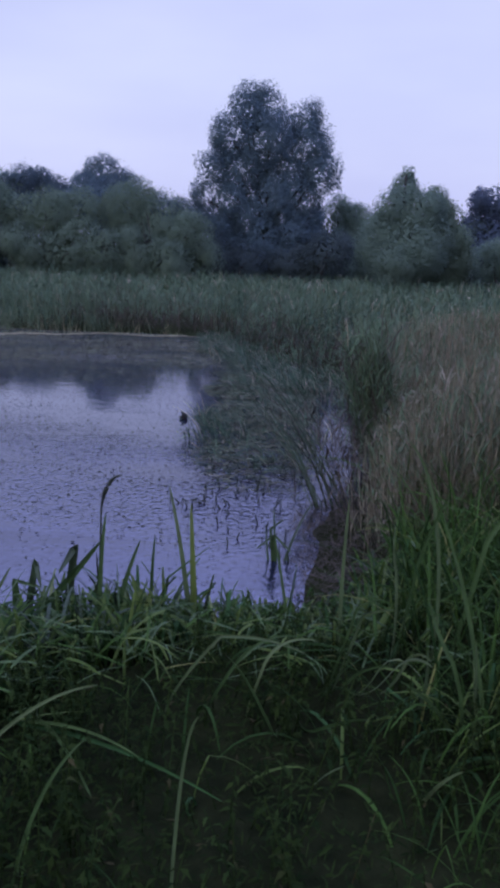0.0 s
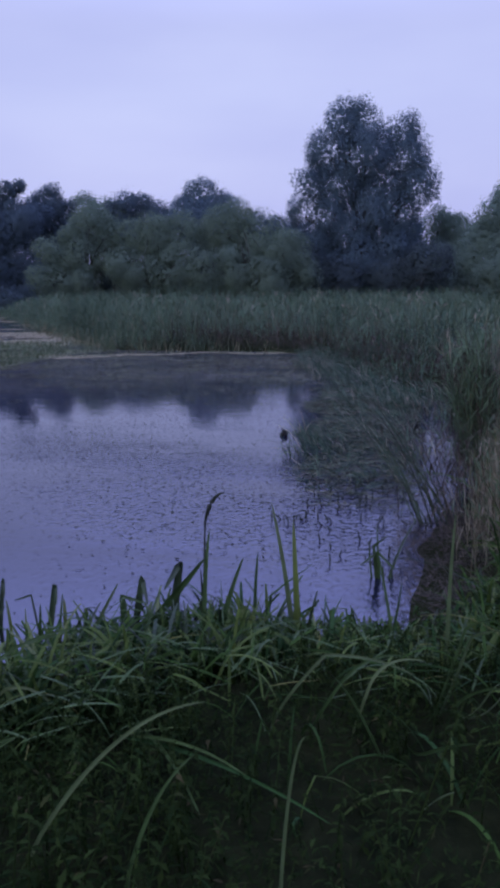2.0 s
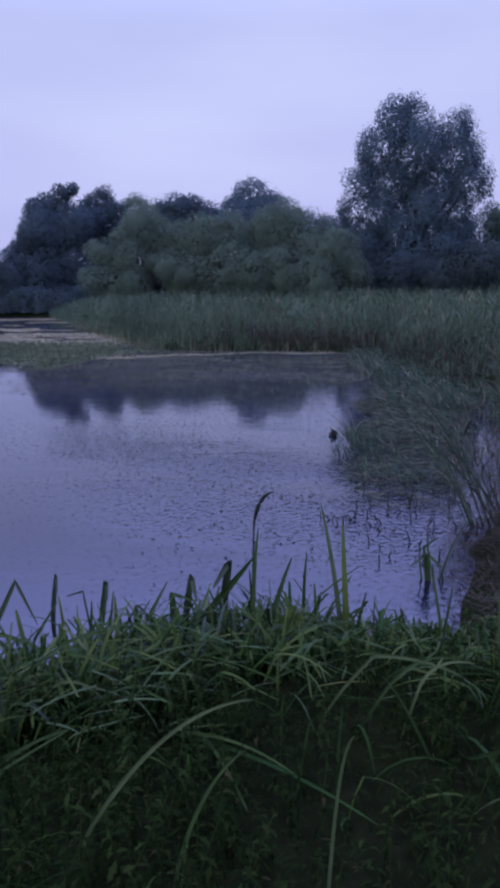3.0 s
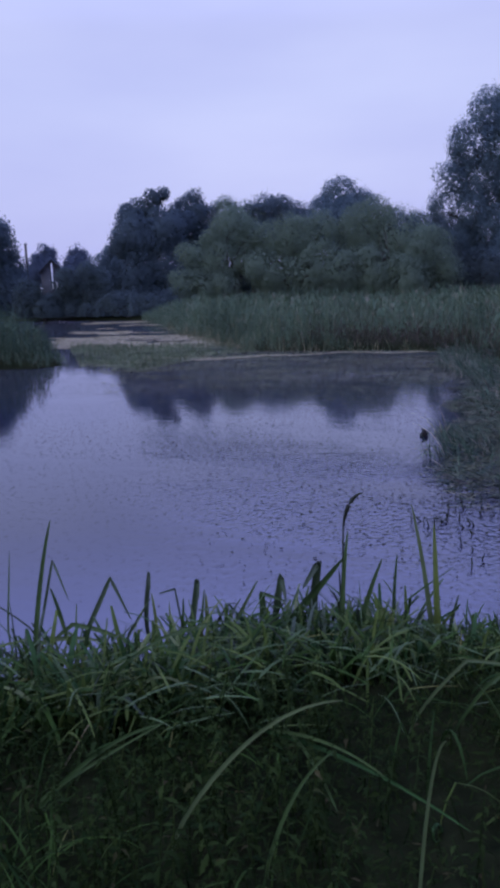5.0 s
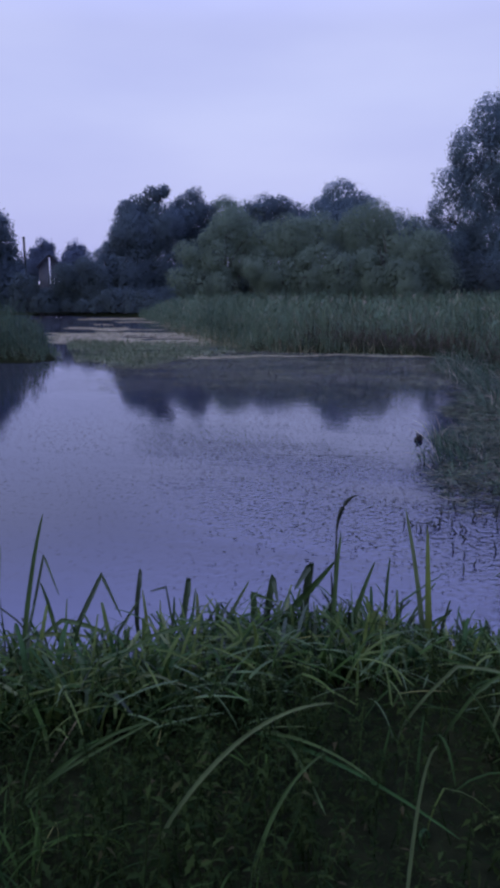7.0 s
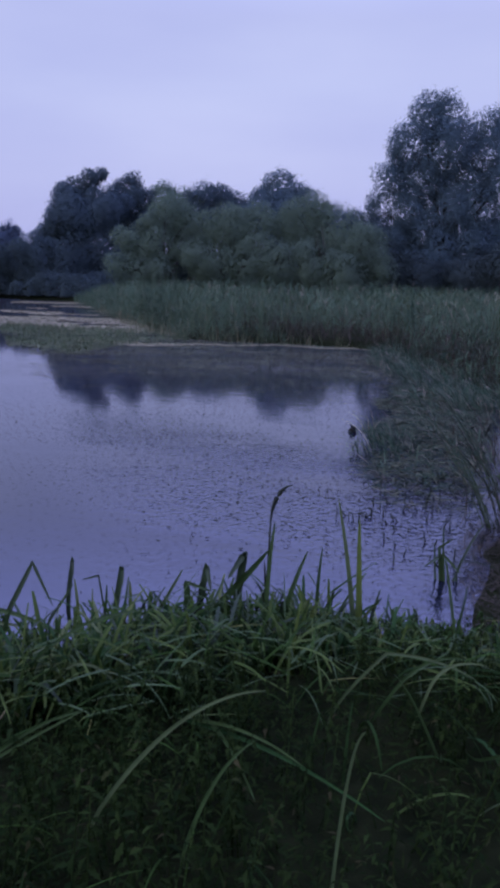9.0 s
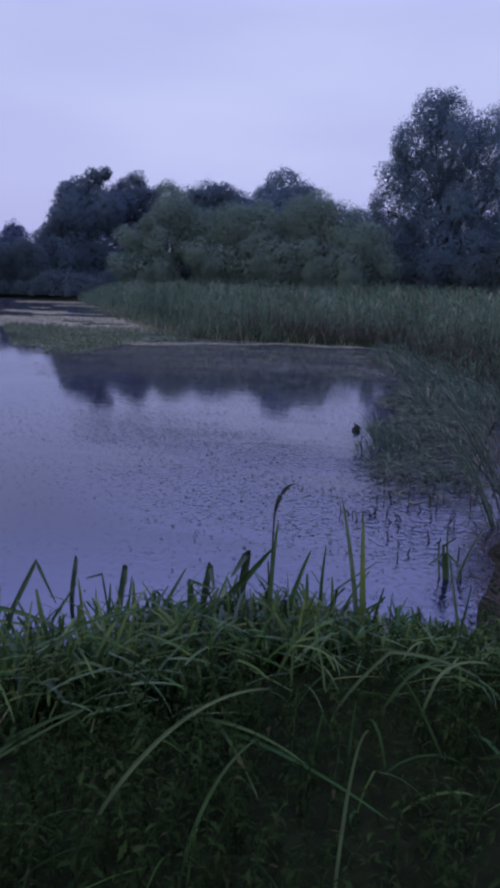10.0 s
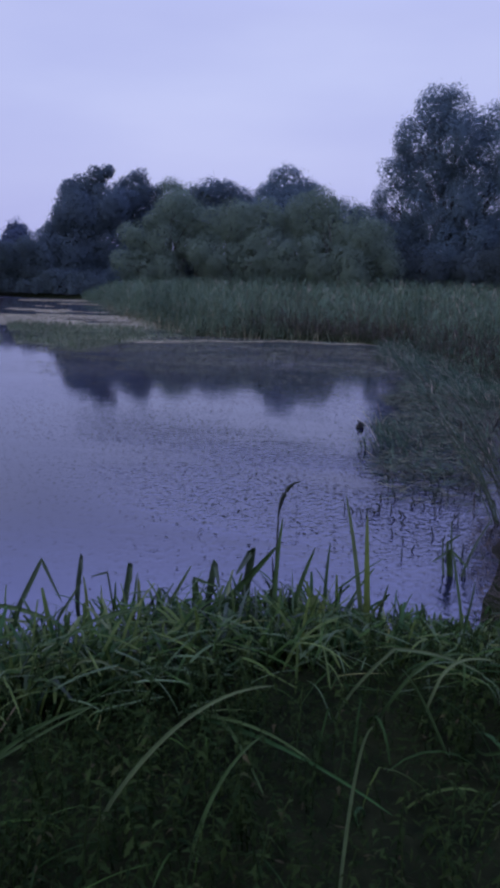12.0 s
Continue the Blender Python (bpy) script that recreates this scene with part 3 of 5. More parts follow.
LOW_RIGHT = [(11.9, 44.4, 2.2, 0.91), (13.3, 44.0, 2.2, 1.05), (12.6, 44.2, 2.6, 0.91)]
DARK = [(-22.1, 53.5, 7.75, 0.5), (-22.7, 53.3, 7.35, 0.7), (-23.5, 53.0, 6.9, 0.85), (-24.5, 52.6, 6.5, 0.75), (-23.9, 52.8, 5.7, 1.15), (-22.5, 53.5, 5.9, 1.3), (-24.3, 52.6, 4.7, 1.15), (-25.1, 52.2, 3.6, 1.05), (-23.7, 52.9, 4.7, 1.69), (-21.9, 53.7, 5.0, 1.53), (-25.4, 52.1, 2.5, 1.45), (-23.6, 53.0, 2.4, 2.01), (-21.8, 53.7, 2.9, 1.77), (-26.2, 51.7, 2.1, 1.05), (-25.1, 52.3, 0.5, 1.53), (-23.1, 53.1, 0.4, 1.85), (-21.5, 53.8, 0.8, 1.45), (-26.4, 51.6, 0.4, 1.13), (-21.3, 53.9, 5.7, 1.13)]
ROW_A = [(-21.0, 56.2, 6.8, 1.15), (-21.9, 55.8, 6.5, 0.92), (-20.1, 56.5, 6.3, 1.01), (-21.1, 56.1, 5.3, 1.56), (-20.2, 56.5, 4.6, 1.28)]
ROW_B = [(-18.9, 56.9, 6.4, 1.1), (-17.7, 57.3, 6.4, 1.1), (-16.9, 57.5, 6.1, 1.01), (-18.3, 57.1, 5.0, 1.56)]
ROW_C = [(-16.1, 57.8, 6.5, 1.28), (-15.0, 58.1, 6.5, 1.19), (-14.1, 58.3, 6.1, 1.15), (-16.1, 57.8, 4.7, 1.56), (-13.6, 58.4, 5.3, 1.19)]
ROW_D = [(-10.3, 56.0, 7.0, 1.35), (-9.4, 56.2, 6.3, 1.26), (-11.3, 55.8, 6.1, 1.13), (-8.5, 56.3, 6.5, 0.83), (-10.3, 56.0, 4.9, 1.92)]
ROW_E = [(-5.3, 57.7, 5.0, 0.97), (-6.7, 57.6, 5.1, 1.13), (-8.0, 57.4, 4.9, 1.13), (-3.8, 57.8, 4.7, 0.97)]
WILLOW_A = [(-14.6, 44.6, 4.7, 1.22), (-15.5, 44.4, 4.0, 0.79), (-16.5, 44.0, 3.1, 1.01), (-15.8, 44.2, 1.5, 1.08), (-14.9, 44.5, 2.8, 1.15), (-13.6, 45.0, 2.7, 1.15), (-13.7, 44.9, 4.2, 1.01), (-13.0, 45.1, 3.6, 0.86), (-16.7, 43.9, 1.7, 0.86), (-14.5, 44.7, 1.4, 1.01)]
WILLOW_B = [(-10.8, 44.7, 3.7, 1.48), (-9.5, 45.0, 3.9, 1.34), (-11.4, 44.5, 1.8, 1.26), (-12.1, 44.4, 4.1, 0.98), (-12.3, 44.3, 2.4, 1.05), (-9.2, 45.0, 2.7, 1.05), (-9.8, 44.9, 1.9, 1.26), (-11.2, 44.6, 4.5, 0.91)]
WILLOW_C = [(-7.0, 44.4, 4.2, 1.58), (-5.2, 44.7, 3.8, 1.65), (-3.7, 44.8, 2.9, 1.38), (-8.0, 44.2, 2.2, 1.24), (-6.4, 44.5, 2.0, 1.44), (-4.5, 44.7, 1.6, 1.31), (-2.7, 44.9, 1.8, 1.03), (-6.2, 44.5, 4.7, 0.96)]
LEFT = [(-28.5, 41.1, 5.8, 1.2), (-28.3, 41.3, 6.2, 0.85), (-27.9, 41.6, 5.0, 0.92), (-27.4, 41.9, 3.9, 0.9), (-27.7, 41.6, 4.2, 1.53), (-28.3, 41.2, 2.9, 1.99), (-27.2, 41.9, 2.9, 1.15), (-29.6, 40.3, 5.3, 1.7), (-29.9, 40.0, 3.0, 1.8), (-26.9, 42.1, 1.5, 1.38), (-27.9, 41.5, 1.3, 1.76)]
HEDGE_A = [(-24.7, 40.0, 1.6, 0.75), (-23.7, 40.8, 0.9, 0.6), (-24.2, 40.5, 0.8, 0.7), (-23.0, 41.0, 1.1, 0.8), (-24.7, 39.9, 0.7, 0.93), (-23.6, 40.6, 0.5, 0.86), (-24.4, 40.7, 0.3, 0.6), (-23.4, 40.6, 0.3, 0.6)]
HEDGE_B = [(-22.8, 41.1, 1.9, 0.86), (-22.0, 41.5, 2.1, 0.93), (-21.4, 41.8, 1.5, 1.08), (-22.3, 41.3, 1.2, 1.15), (-21.0, 42.0, 0.7, 1.01), (-20.4, 42.3, 0.5, 0.93), (-22.9, 41.0, 0.6, 0.86), (-22.4, 40.6, 0.3, 0.6), (-21.4, 40.4, 0.3, 0.6), (-20.5, 40.2, 0.3, 0.6)]
HEDGE_C = [(-19.8, 40.8, 0.7, 0.8), (-18.9, 41.0, 0.6, 0.8), (-19.5, 40.2, 0.3, 0.6), (-18.5, 40.1, 0.3, 0.6), (-17.9, 41.2, 0.6, 0.8)]
DIST_A = [(-48.0, 82.0, 5.3, 1.1), (-48.7, 81.6, 4.4, 1.1), (-47.5, 82.3, 4.4, 0.8), (-48.0, 82.0, 3.3, 1.89), (-49.0, 81.4, 3.1, 1.31)]
DIST_B = [(-45.1, 83.4, 5.2, 1.1), (-45.6, 83.2, 4.2, 0.9), (-44.3, 83.8, 4.2, 1.2), (-45.4, 83.4, 3.3, 1.89), (-44.2, 84.0, 3.0, 1.02)]

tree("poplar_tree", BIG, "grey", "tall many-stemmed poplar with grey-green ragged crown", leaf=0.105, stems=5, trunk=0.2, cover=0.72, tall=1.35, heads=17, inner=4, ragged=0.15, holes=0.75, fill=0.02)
tree("thicket_bush", UNDER_A, "shade", "dense bush under the tall poplar, shaded by its leaf colour", "bush", leaf=0.103, form=0.25, fill=0.5, heads=7)
tree("thicket_bush", UNDER_B, "shade", "dense bush beside the poplar's trunks, shaded by its leaf colour", "bush", leaf=0.103, form=0.25, fill=0.5, heads=7)
tree("alder_tree", MID_A, "green", "small round-topped tree with a sparse crown", leaf=0.1, trunk=0.15, cover=0.7, inner=40, holes=0.3)
tree("hazel_bush", MID_B, "green", "mid-green bush at the reed bed's far edge", "bush", leaf=0.1, trunk=0.12, fill=0.45)
tree("birch_tree", CONE_A, "green", "pointed cone-shaped green tree behind the reeds", leaf=0.103, trunk=0.2, heads=12, ragged=0.15, fill=0.5)
tree("birch_tree", CONE_B, "willow", "narrower light green tree beside the pointed one", leaf=0.103, trunk=0.18, heads=12, ragged=0.15, fill=0.5)
tree("far_tree", FAR_RIGHT, "blue", "far dark tree with a jagged top, blued for haze", leaf=0.17, stems=3, trunk=0.25, tall=1.3)
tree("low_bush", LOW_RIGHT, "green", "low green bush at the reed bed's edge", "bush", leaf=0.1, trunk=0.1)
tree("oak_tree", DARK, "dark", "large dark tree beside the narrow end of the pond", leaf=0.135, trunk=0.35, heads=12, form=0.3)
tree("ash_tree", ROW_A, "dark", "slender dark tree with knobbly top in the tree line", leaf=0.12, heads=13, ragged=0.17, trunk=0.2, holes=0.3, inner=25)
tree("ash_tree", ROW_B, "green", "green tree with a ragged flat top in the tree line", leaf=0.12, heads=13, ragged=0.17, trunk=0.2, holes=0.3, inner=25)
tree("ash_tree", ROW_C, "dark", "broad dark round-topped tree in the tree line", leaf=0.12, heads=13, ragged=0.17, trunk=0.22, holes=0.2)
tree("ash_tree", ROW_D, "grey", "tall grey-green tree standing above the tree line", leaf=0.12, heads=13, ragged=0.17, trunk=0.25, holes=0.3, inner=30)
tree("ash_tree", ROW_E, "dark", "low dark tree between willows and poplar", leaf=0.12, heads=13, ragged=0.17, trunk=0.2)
tree("willow_bush", WILLOW_A, "willow", "rounded olive-green willow bush behind the reeds", "bush", leaf=0.103, trunk=0.16, droop=1.2, heads=7, slim=0.3, slope=0.7)
tree("willow_bush", WILLOW_B, "willow", "broad rounded willow bush with fine foliage", "bush", leaf=0.103, trunk=0.16, droop=1.2, heads=7, slim=0.3, slope=0.7)
tree("willow_tree", WILLOW_C, "willow", "wide spreading olive-green willow reaching to the reeds", leaf=0.103, trunk=0.25, droop=1.2, heads=7, slim=0.3, slope=0.7)
tree("maple_tree", LEFT, "dark", "dark broad tree behind the reed clump", leaf=0.132, trunk=0.32, form=0.35)
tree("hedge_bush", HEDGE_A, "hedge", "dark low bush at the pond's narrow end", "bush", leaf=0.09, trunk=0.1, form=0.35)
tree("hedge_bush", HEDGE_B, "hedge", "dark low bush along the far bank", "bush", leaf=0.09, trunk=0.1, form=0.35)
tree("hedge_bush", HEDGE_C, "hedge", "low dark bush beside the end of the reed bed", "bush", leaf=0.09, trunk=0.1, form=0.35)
DIST_C = [(-53.6, 78.0, 3.2, 1.7), (-51.6, 79.2, 2.8, 1.5), (-50.2, 80.0, 2.2, 1.3)]
DIST_D = [(-42.4, 85.0, 2.4, 1.5), (-41.0, 85.6, 2.2, 1.4)]
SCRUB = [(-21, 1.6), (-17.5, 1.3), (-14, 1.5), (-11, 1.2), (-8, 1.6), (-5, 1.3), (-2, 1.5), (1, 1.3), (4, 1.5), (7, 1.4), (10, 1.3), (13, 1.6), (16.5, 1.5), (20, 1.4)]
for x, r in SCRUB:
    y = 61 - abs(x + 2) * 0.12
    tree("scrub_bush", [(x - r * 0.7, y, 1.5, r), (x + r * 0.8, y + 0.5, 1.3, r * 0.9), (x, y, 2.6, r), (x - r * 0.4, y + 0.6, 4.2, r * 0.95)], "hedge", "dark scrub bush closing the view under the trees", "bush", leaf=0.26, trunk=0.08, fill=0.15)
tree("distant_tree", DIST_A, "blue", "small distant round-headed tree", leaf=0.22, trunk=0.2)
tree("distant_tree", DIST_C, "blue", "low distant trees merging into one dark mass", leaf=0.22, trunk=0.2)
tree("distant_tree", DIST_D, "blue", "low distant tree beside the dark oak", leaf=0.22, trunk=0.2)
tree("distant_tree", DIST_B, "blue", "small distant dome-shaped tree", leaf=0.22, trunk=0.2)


# ---- house, pole and lamp beyond the narrow end ----
def far_house(x, y, turn):
    z = float(height(np.array([[x, y]]))[0])
    h = thing("house", (x, y, z), "small far grey house with dark gabled roof", "house")
    h.rotation_euler[2] = radians(turn)
    part("wall", mesh_of("wall", *box_mesh(-0.95, 0.95, -2.2, 2.2, 0, 3.0), M_PLASTER), h)
    gable = np.array([(x, y, z) for y in (-2.2, 2.2) for x, z in ((-0.95, 3.0), (0.95, 3.0), (0.05, 3.9), (-0.05, 3.9))], float)
    part("gable", mesh_of("gable", gable, np.array([(0, 1, 2, 3), (5, 4, 7, 6), (0, 3, 7, 4), (2, 1, 5, 6)]), M_PLASTER), h)
    for s in (-1, 1):
        slab = np.array([(s * x, y, z + dz) for dz in (0, 0.12) for x, y, z in ((1.15, -2.4, 2.8), (0, -2.4, 3.92), (0, 2.4, 3.92), (1.15, 2.4, 2.8))], float)
        part("roof", mesh_of("roof", slab, np.array([(0, 1, 2, 3), (4, 5, 6, 7), (0, 1, 5, 4), (2, 3, 7, 6), (0, 3, 7, 4), (1, 2, 6, 5)]), M_ROOF), h)
    part("corner_board", mesh_of("corner_board", *box_mesh(-0.045, 0.045, -2.3, -2.21, 1.5, 3.7), M_WHITE), h, "white painted upright board")
    win = part("window", mesh_of("window", *box_mesh(0.3, 0.8, -2.26, -2.21, 1.2, 2.2), M_WHITE), h)
    part("pane", mesh_of("pane", *box_mesh(0.36, 0.74, -2.29, -2.27, 1.27, 2.13), M_ROOF), win)


far_house(-38.6, 66.8, 30)


def utility_pole(x, y, top):
    z = float(height(np.array([[x, y]]))[0])
    p = thing("utility_pole", (x, y, z), "dark wooden utility pole among the far trees", "pole")
    part("pole", mesh_of("pole", *tube([(0, 0, -0.3), (0, 0, top * 0.5), (0.01, 0, top - z)], [0.09, 0.085, 0.08], 10), M_POLE, smooth=True), p)
    part("cap", mesh_of("cap", *tube([(0.01, 0, top - z), (0.01, 0, top - z + 0.06)], [0.13, 0.12], 10), M_ROOF), p)


utility_pole(-33.9, 55.1, 4.95)


def garden_lamp(x, y, z):
    g = float(height(np.array([[x, y]]))[0])
    e = thing("garden_lamp", (x, y, g), "small lit white lamp on a post by the far house", "lamp")
    part("post", mesh_of("post", *tube([(0, 0, 0), (0, 0, z - g)], [0.04, 0.03], 8), M_POLE, smooth=True), e)
    part("globe", mesh_of("globe", *tube([(0, 0, z - g - 0.04), (0, 0, z - g + 0.03), (0, 0, z - g + 0.1), (0, 0, z - g + 0.15)], [0.04, 0.09, 0.09, 0.03], 10), M_LAMP, smooth=True), e, "glowing white globe")


garden_lamp(-32.74, 55.0, 1.6)


# ---- reeds ----
def scatter(n, x0, x1, y0, y1, test):
    p = np.column_stack([RNG.uniform(x0, x1, n), RNG.uniform(y0, y1, n)])
    return p[test(p)]


def reeds(xy, tall, leaves=6, width=0.018, leaf_len=0.42, lean_to=(0.0, 0.0), lean=0.12, dry=0.15, seg=4, plume=0.0, wet=False, low_dry=0.18, pale=0.0, stem=0.4, clumps=0.0):
    """Standing reeds: for each a stem, leaves up its length, now and then a plume. Points, faces and the material of each face."""
    n = len(xy)
    z = height(xy)
    if wet:
        z = np.maximum(z, -0.05)
    base = np.column_stack([xy, z])
    wave = np.sin(xy[:, 0] * 0.9 + 1.7 * np.sin(xy[:, 1] * 0.45)) * np.sin(xy[:, 1] * 0.7 + 1.3 * np.sin(xy[:, 0] * 0.6))
    h = tall * RNG.uniform(0.72, 1.12, n) * (1 + 0.14 * wave)
    la, ll = RNG.uniform(0, 2 * np.pi, n), np.abs(RNG.normal(0, lean, n))
    dx, dy = lean_to[0] + ll * np.cos(la), lean_to[1] + ll * np.sin(la)
    az, tilt = np.arctan2(dy, dx), np.hypot(dx, dy)
    bend = RNG.uniform(0.0, 0.25, n)
    culm = ribbons(base, az, h, np.full(n, width * stem), tilt, bend, 3, blunt=0.2)
    pieces, mats = [culm], [np.ones(len(culm[1]), int)]
    isdry = RNG.random(n) < dry
    deep = np.sin(xy[:, 0] * 1.1 + 2 * np.sin(xy[:, 1] * 0.8)) * np.sin(xy[:, 1] * 1.2 + 2 * np.sin(xy[:, 0] * 0.7)) > 1.05 - clumps + RNG.normal(0, 0.15, n)  # darker clumps
    for k in range(leaves):
        s = 0.05 + 0.91 * (k + RNG.uniform(0, 1, n)) / leaves
        a = tilt + bend * 0.3
        p = base + np.column_stack([np.cos(az) * np.sin(a) * h * s, np.sin(az) * np.sin(a) * h * s, np.cos(a) * h * s])
        lf = ribbons(p, RNG.uniform(0, 2 * np.pi, n), leaf_len * RNG.uniform(0.6, 1.25, n) * (1.1 - 0.35 * s) * np.clip(h, 0.35, 1), width * RNG.uniform(0.7, 1.3, n),
                     RNG.uniform(0.15, 0.7, n), RNG.uniform(0.3, 1.9, n), seg)
        pieces.append(lf); mats.append(np.repeat(np.where(RNG.random(n) < pale, 2, np.where(isdry | (s < low_dry), 1, np.where(deep & (clumps > 0), 3, 0))), seg))
    if plume:
        pick = RNG.random(n) < plume
        if pick.any():
            a = (tilt + bend * 0.5)[pick]
            p = base[pick] + np.column_stack([np.cos(az[pick]) * np.sin(a) * h[pick], np.sin(az[pick]) * np.sin(a) * h[pick], np.cos(a) * h[pick]]) * 0.97
            for j in range(5):
                m = pick.sum()
                pl = ribbons(p, az[pick] + RNG.normal(0, 0.6, m), RNG.uniform(0.1, 0.2, m), RNG.uniform(0.012, 0.03, m), a + RNG.uniform(0, 0.5, m), RNG.uniform(0.5, 1.4, m), 3)
                pieces.append(pl); mats.append(np.full(len(pl[1]), 2))
    v, q = join(pieces)
    return v, q, np.concatenate(mats)


def stuff(name, v, q, mats, index, label, category):
    return tagged(new(name, mesh_of(name, v, q, mats, index)), label, category, kind="stuff")


DARK_REEDS = [M_REED, M_STEM_DARK, M_PLUME]
GREEN_REEDS = [M_REED, M_REED_STEM, M_PLUME, M_REED_DARKENED]


def on_land(lo, hi, keep=lambda p: np.ones(len(p), bool)):
    def test(p):
        s = land(p)
        return (s > lo) & (s < hi) & keep(p)
    return test


in_view = lambda p: np.abs(np.arctan2(p[:, 0], p[:, 1]) + 0.165) < 0.55
# far bed: a thick front along the water, a thinner field behind
xy = scatter(60000, -24, 24, 11, 46, on_land(-0.15, 1.3, lambda p: in_view(p) & (p[:, 1] > 13) & (p[:, 0] > -17.6) & (p[:, 1] < 39.5)))
low_end = lambda p: np.clip((p[:, 0] / p[:, 1] + 0.465) / 0.1, 0.25, 1) ** 0.75  # lower where the bed runs out
sink = np.where(xy[:, 1] < 20, np.clip(0.38 + 0.62 * land(xy) / 1.1, 0.3, 1), 1.0)  # low at the water on the near side
tall = 1.18 * low_end(xy) * sink
brown = xy[:, 0] / xy[:, 1] > -0.21 + RNG.normal(0, 0.025, len(xy))  # dead stems show at the foot of this stretch
v, q, m = reeds(xy[~brown], tall[~brown], 8, 0.016, 0.40, dry=0.04, seg=3, low_dry=0.04, clumps=0.5)
stuff("reed_bed_front", v, q, GREEN_REEDS, m, "green reeds standing along the pond's far shore", "reeds")
v, q, m = reeds(xy[brown], tall[brown], 8, 0.016, 0.40, dry=0.07, seg=3, low_dry=0.3, clumps=0.6)
stuff("brown_footed_reeds", v, q, [M_REED, M_STEM_DARK, M_PLUME, M_REED_DARKENED], m, "green reeds with dead brown stems at the water", "reeds")
xy = scatter(9000, -17, -3.2, 18.5, 38, on_land(-0.4, 0.25, lambda p: (p[:, 0] < -0.17 * p[:, 1]) & (p[:, 0] > -0.455 * p[:, 1])))
v, q, m = reeds(xy, 0.42, 6, 0.016, 0.5, dry=0.03, seg=3, lean=0.25, low_dry=0.0, wet=True)
stuff("low_reeds", v, q, GREEN_REEDS, m, "short leafy reeds spreading into the shallows", "reeds")
xy = scatter(16000, -18, 26, 13, 47, on_land(1.2, 60, lambda p: in_view(p) & (p[:, 1] < 46)))
v, q, m = reeds(xy, 1.02 * low_end(xy), 4, 0.03, 0.5, dry=0.03, seg=2, plume=0.03, clumps=0.6)
stuff("reed_bed_field", v, q, GREEN_REEDS, m, "wide bed of grey-green reeds before the trees", "reeds")
# clump on the spit
xy = scatter(7500, -26, -9.5, 14, 26, on_land(0.05, 9, lambda p: p[:, 0] > -20))
edge = np.clip((-xy[:, 0] / xy[:, 1] - 0.583) / 0.075, 0, 1) ** 0.55
v, q, m = reeds(xy, 0.3 + 0.84 * edge, 7, 0.017, 0.42, dry=0.02, seg=3, plume=0.01, low_dry=0.05)
stuff("reed_clump", v, q, [M_REED_DARKENED, M_REED_STEM, M_PLUME], m, "dense reed clump on a spit in the pond, green darkened for shade", "reeds")
# bed beside the near water: brown by the shore, greener behind
xy = scatter(13000, 0.5, 3.4, 4.8, 12, on_land(0.12, 1.7, lambda p: in_view(p) & (p[:, 0] > (0.16 + RNG.normal(0, 0.012, len(p))) * p[:, 1])))
v, q, m = reeds(xy, 1.12 * np.clip(0.5 + 0.6 * land(xy), 0.5, 1), 3, 0.0085, 0.26, lean_to=(-0.05, 0), lean=0.17, dry=0.26, seg=3, pale=0.1, low_dry=0.42, stem=0.6)
stuff("brown_reeds", v, q, [M_REED_MID, M_STEM_BROWN, M_PLUME], m, "thin brown half-dead reeds along the near shore", "reeds")
xy = scatter(9500, 1.0, 9, 4.6, 14, on_land(1.0, 9, in_view))
v, q, m = reeds(xy, 1.05, 7, 0.0095, 0.36, lean_to=(-0.06, 0), lean=0.18, dry=0.1, seg=3, pale=0.06, low_dry=0.25)
stuff("reed_bed_near", v, q, [M_REED_MID, M_REED_DRY, M_PLUME], m, "mixed green and brown reeds beside the near water", "reeds")
# brown stems leaning over the water
xy = np.concatenate([np.column_stack([RNG.normal(x, 0.06, n), RNG.normal(y, 0.14, n)]) for x, y, n in ((0.78, 6.1, 26), (0.9, 6.5, 40), (1.02, 6.9, 34), (1.2, 7.6, 16))] + [scatter(40, 0.3, 2.2, 5.0, 11, on_land(-0.3, 0.3))])
v, q, m = reeds(xy, 1.0, 3, 0.010, 0.3, lean_to=(-0.42, 0.1), lean=0.24, dry=0.75, seg=4, wet=True, low_dry=0.5)
stuff("leaning_reeds", v, q, DARK_REEDS, m, "thin brown reed stems leaning over the water", "reeds")
# dead stems trodden into the mud
xy = scatter(5200, 0.15, 1.1, 4.1, 6.6, on_land(-0.35, 0.6, lambda p: RNG.random(len(p)) < np.clip((p[:, 0] - 0.24 + 0.05 * np.sin(p[:, 1] * 9)) / 0.25, 0, 1)))
n = len(xy)
v, q = ribbons(np.column_stack([xy, np.maximum(height(xy), 0) + RNG.uniform(0.0, 0.03, n)]), RNG.uniform(0, 6.28, n), RNG.uniform(0.025, 0.12, n), RNG.uniform(0.003, 0.007, n), RNG.uniform(1.0, 1.6, n), RNG.uniform(-0.1, 0.2, n), 3)
stuff("trodden_stems", v, q, M_STEM_DARK, None, "dead brown stems lying in the mud by the water", "litter")
# a taller tuft with bowed tops
xy = scatter(700, 0.9, 1.5, 7.0, 8.2, lambda p: np.hypot(p[:, 0] - 1.16, (p[:, 1] - 7.6) * 0.4) < 0.16)
v, q, m = reeds(xy, 1.3, 8, 0.012, 0.42, lean_to=(-0.06, 0.0), lean=0.1, dry=0.15, seg=5, plume=0.0, wet=True)
stuff("tall_reed_tuft", v, q, [M_REED_MID, M_STEM_DARK, M_PLUME], m, "taller tuft of green reeds with bowed tops", "reeds")


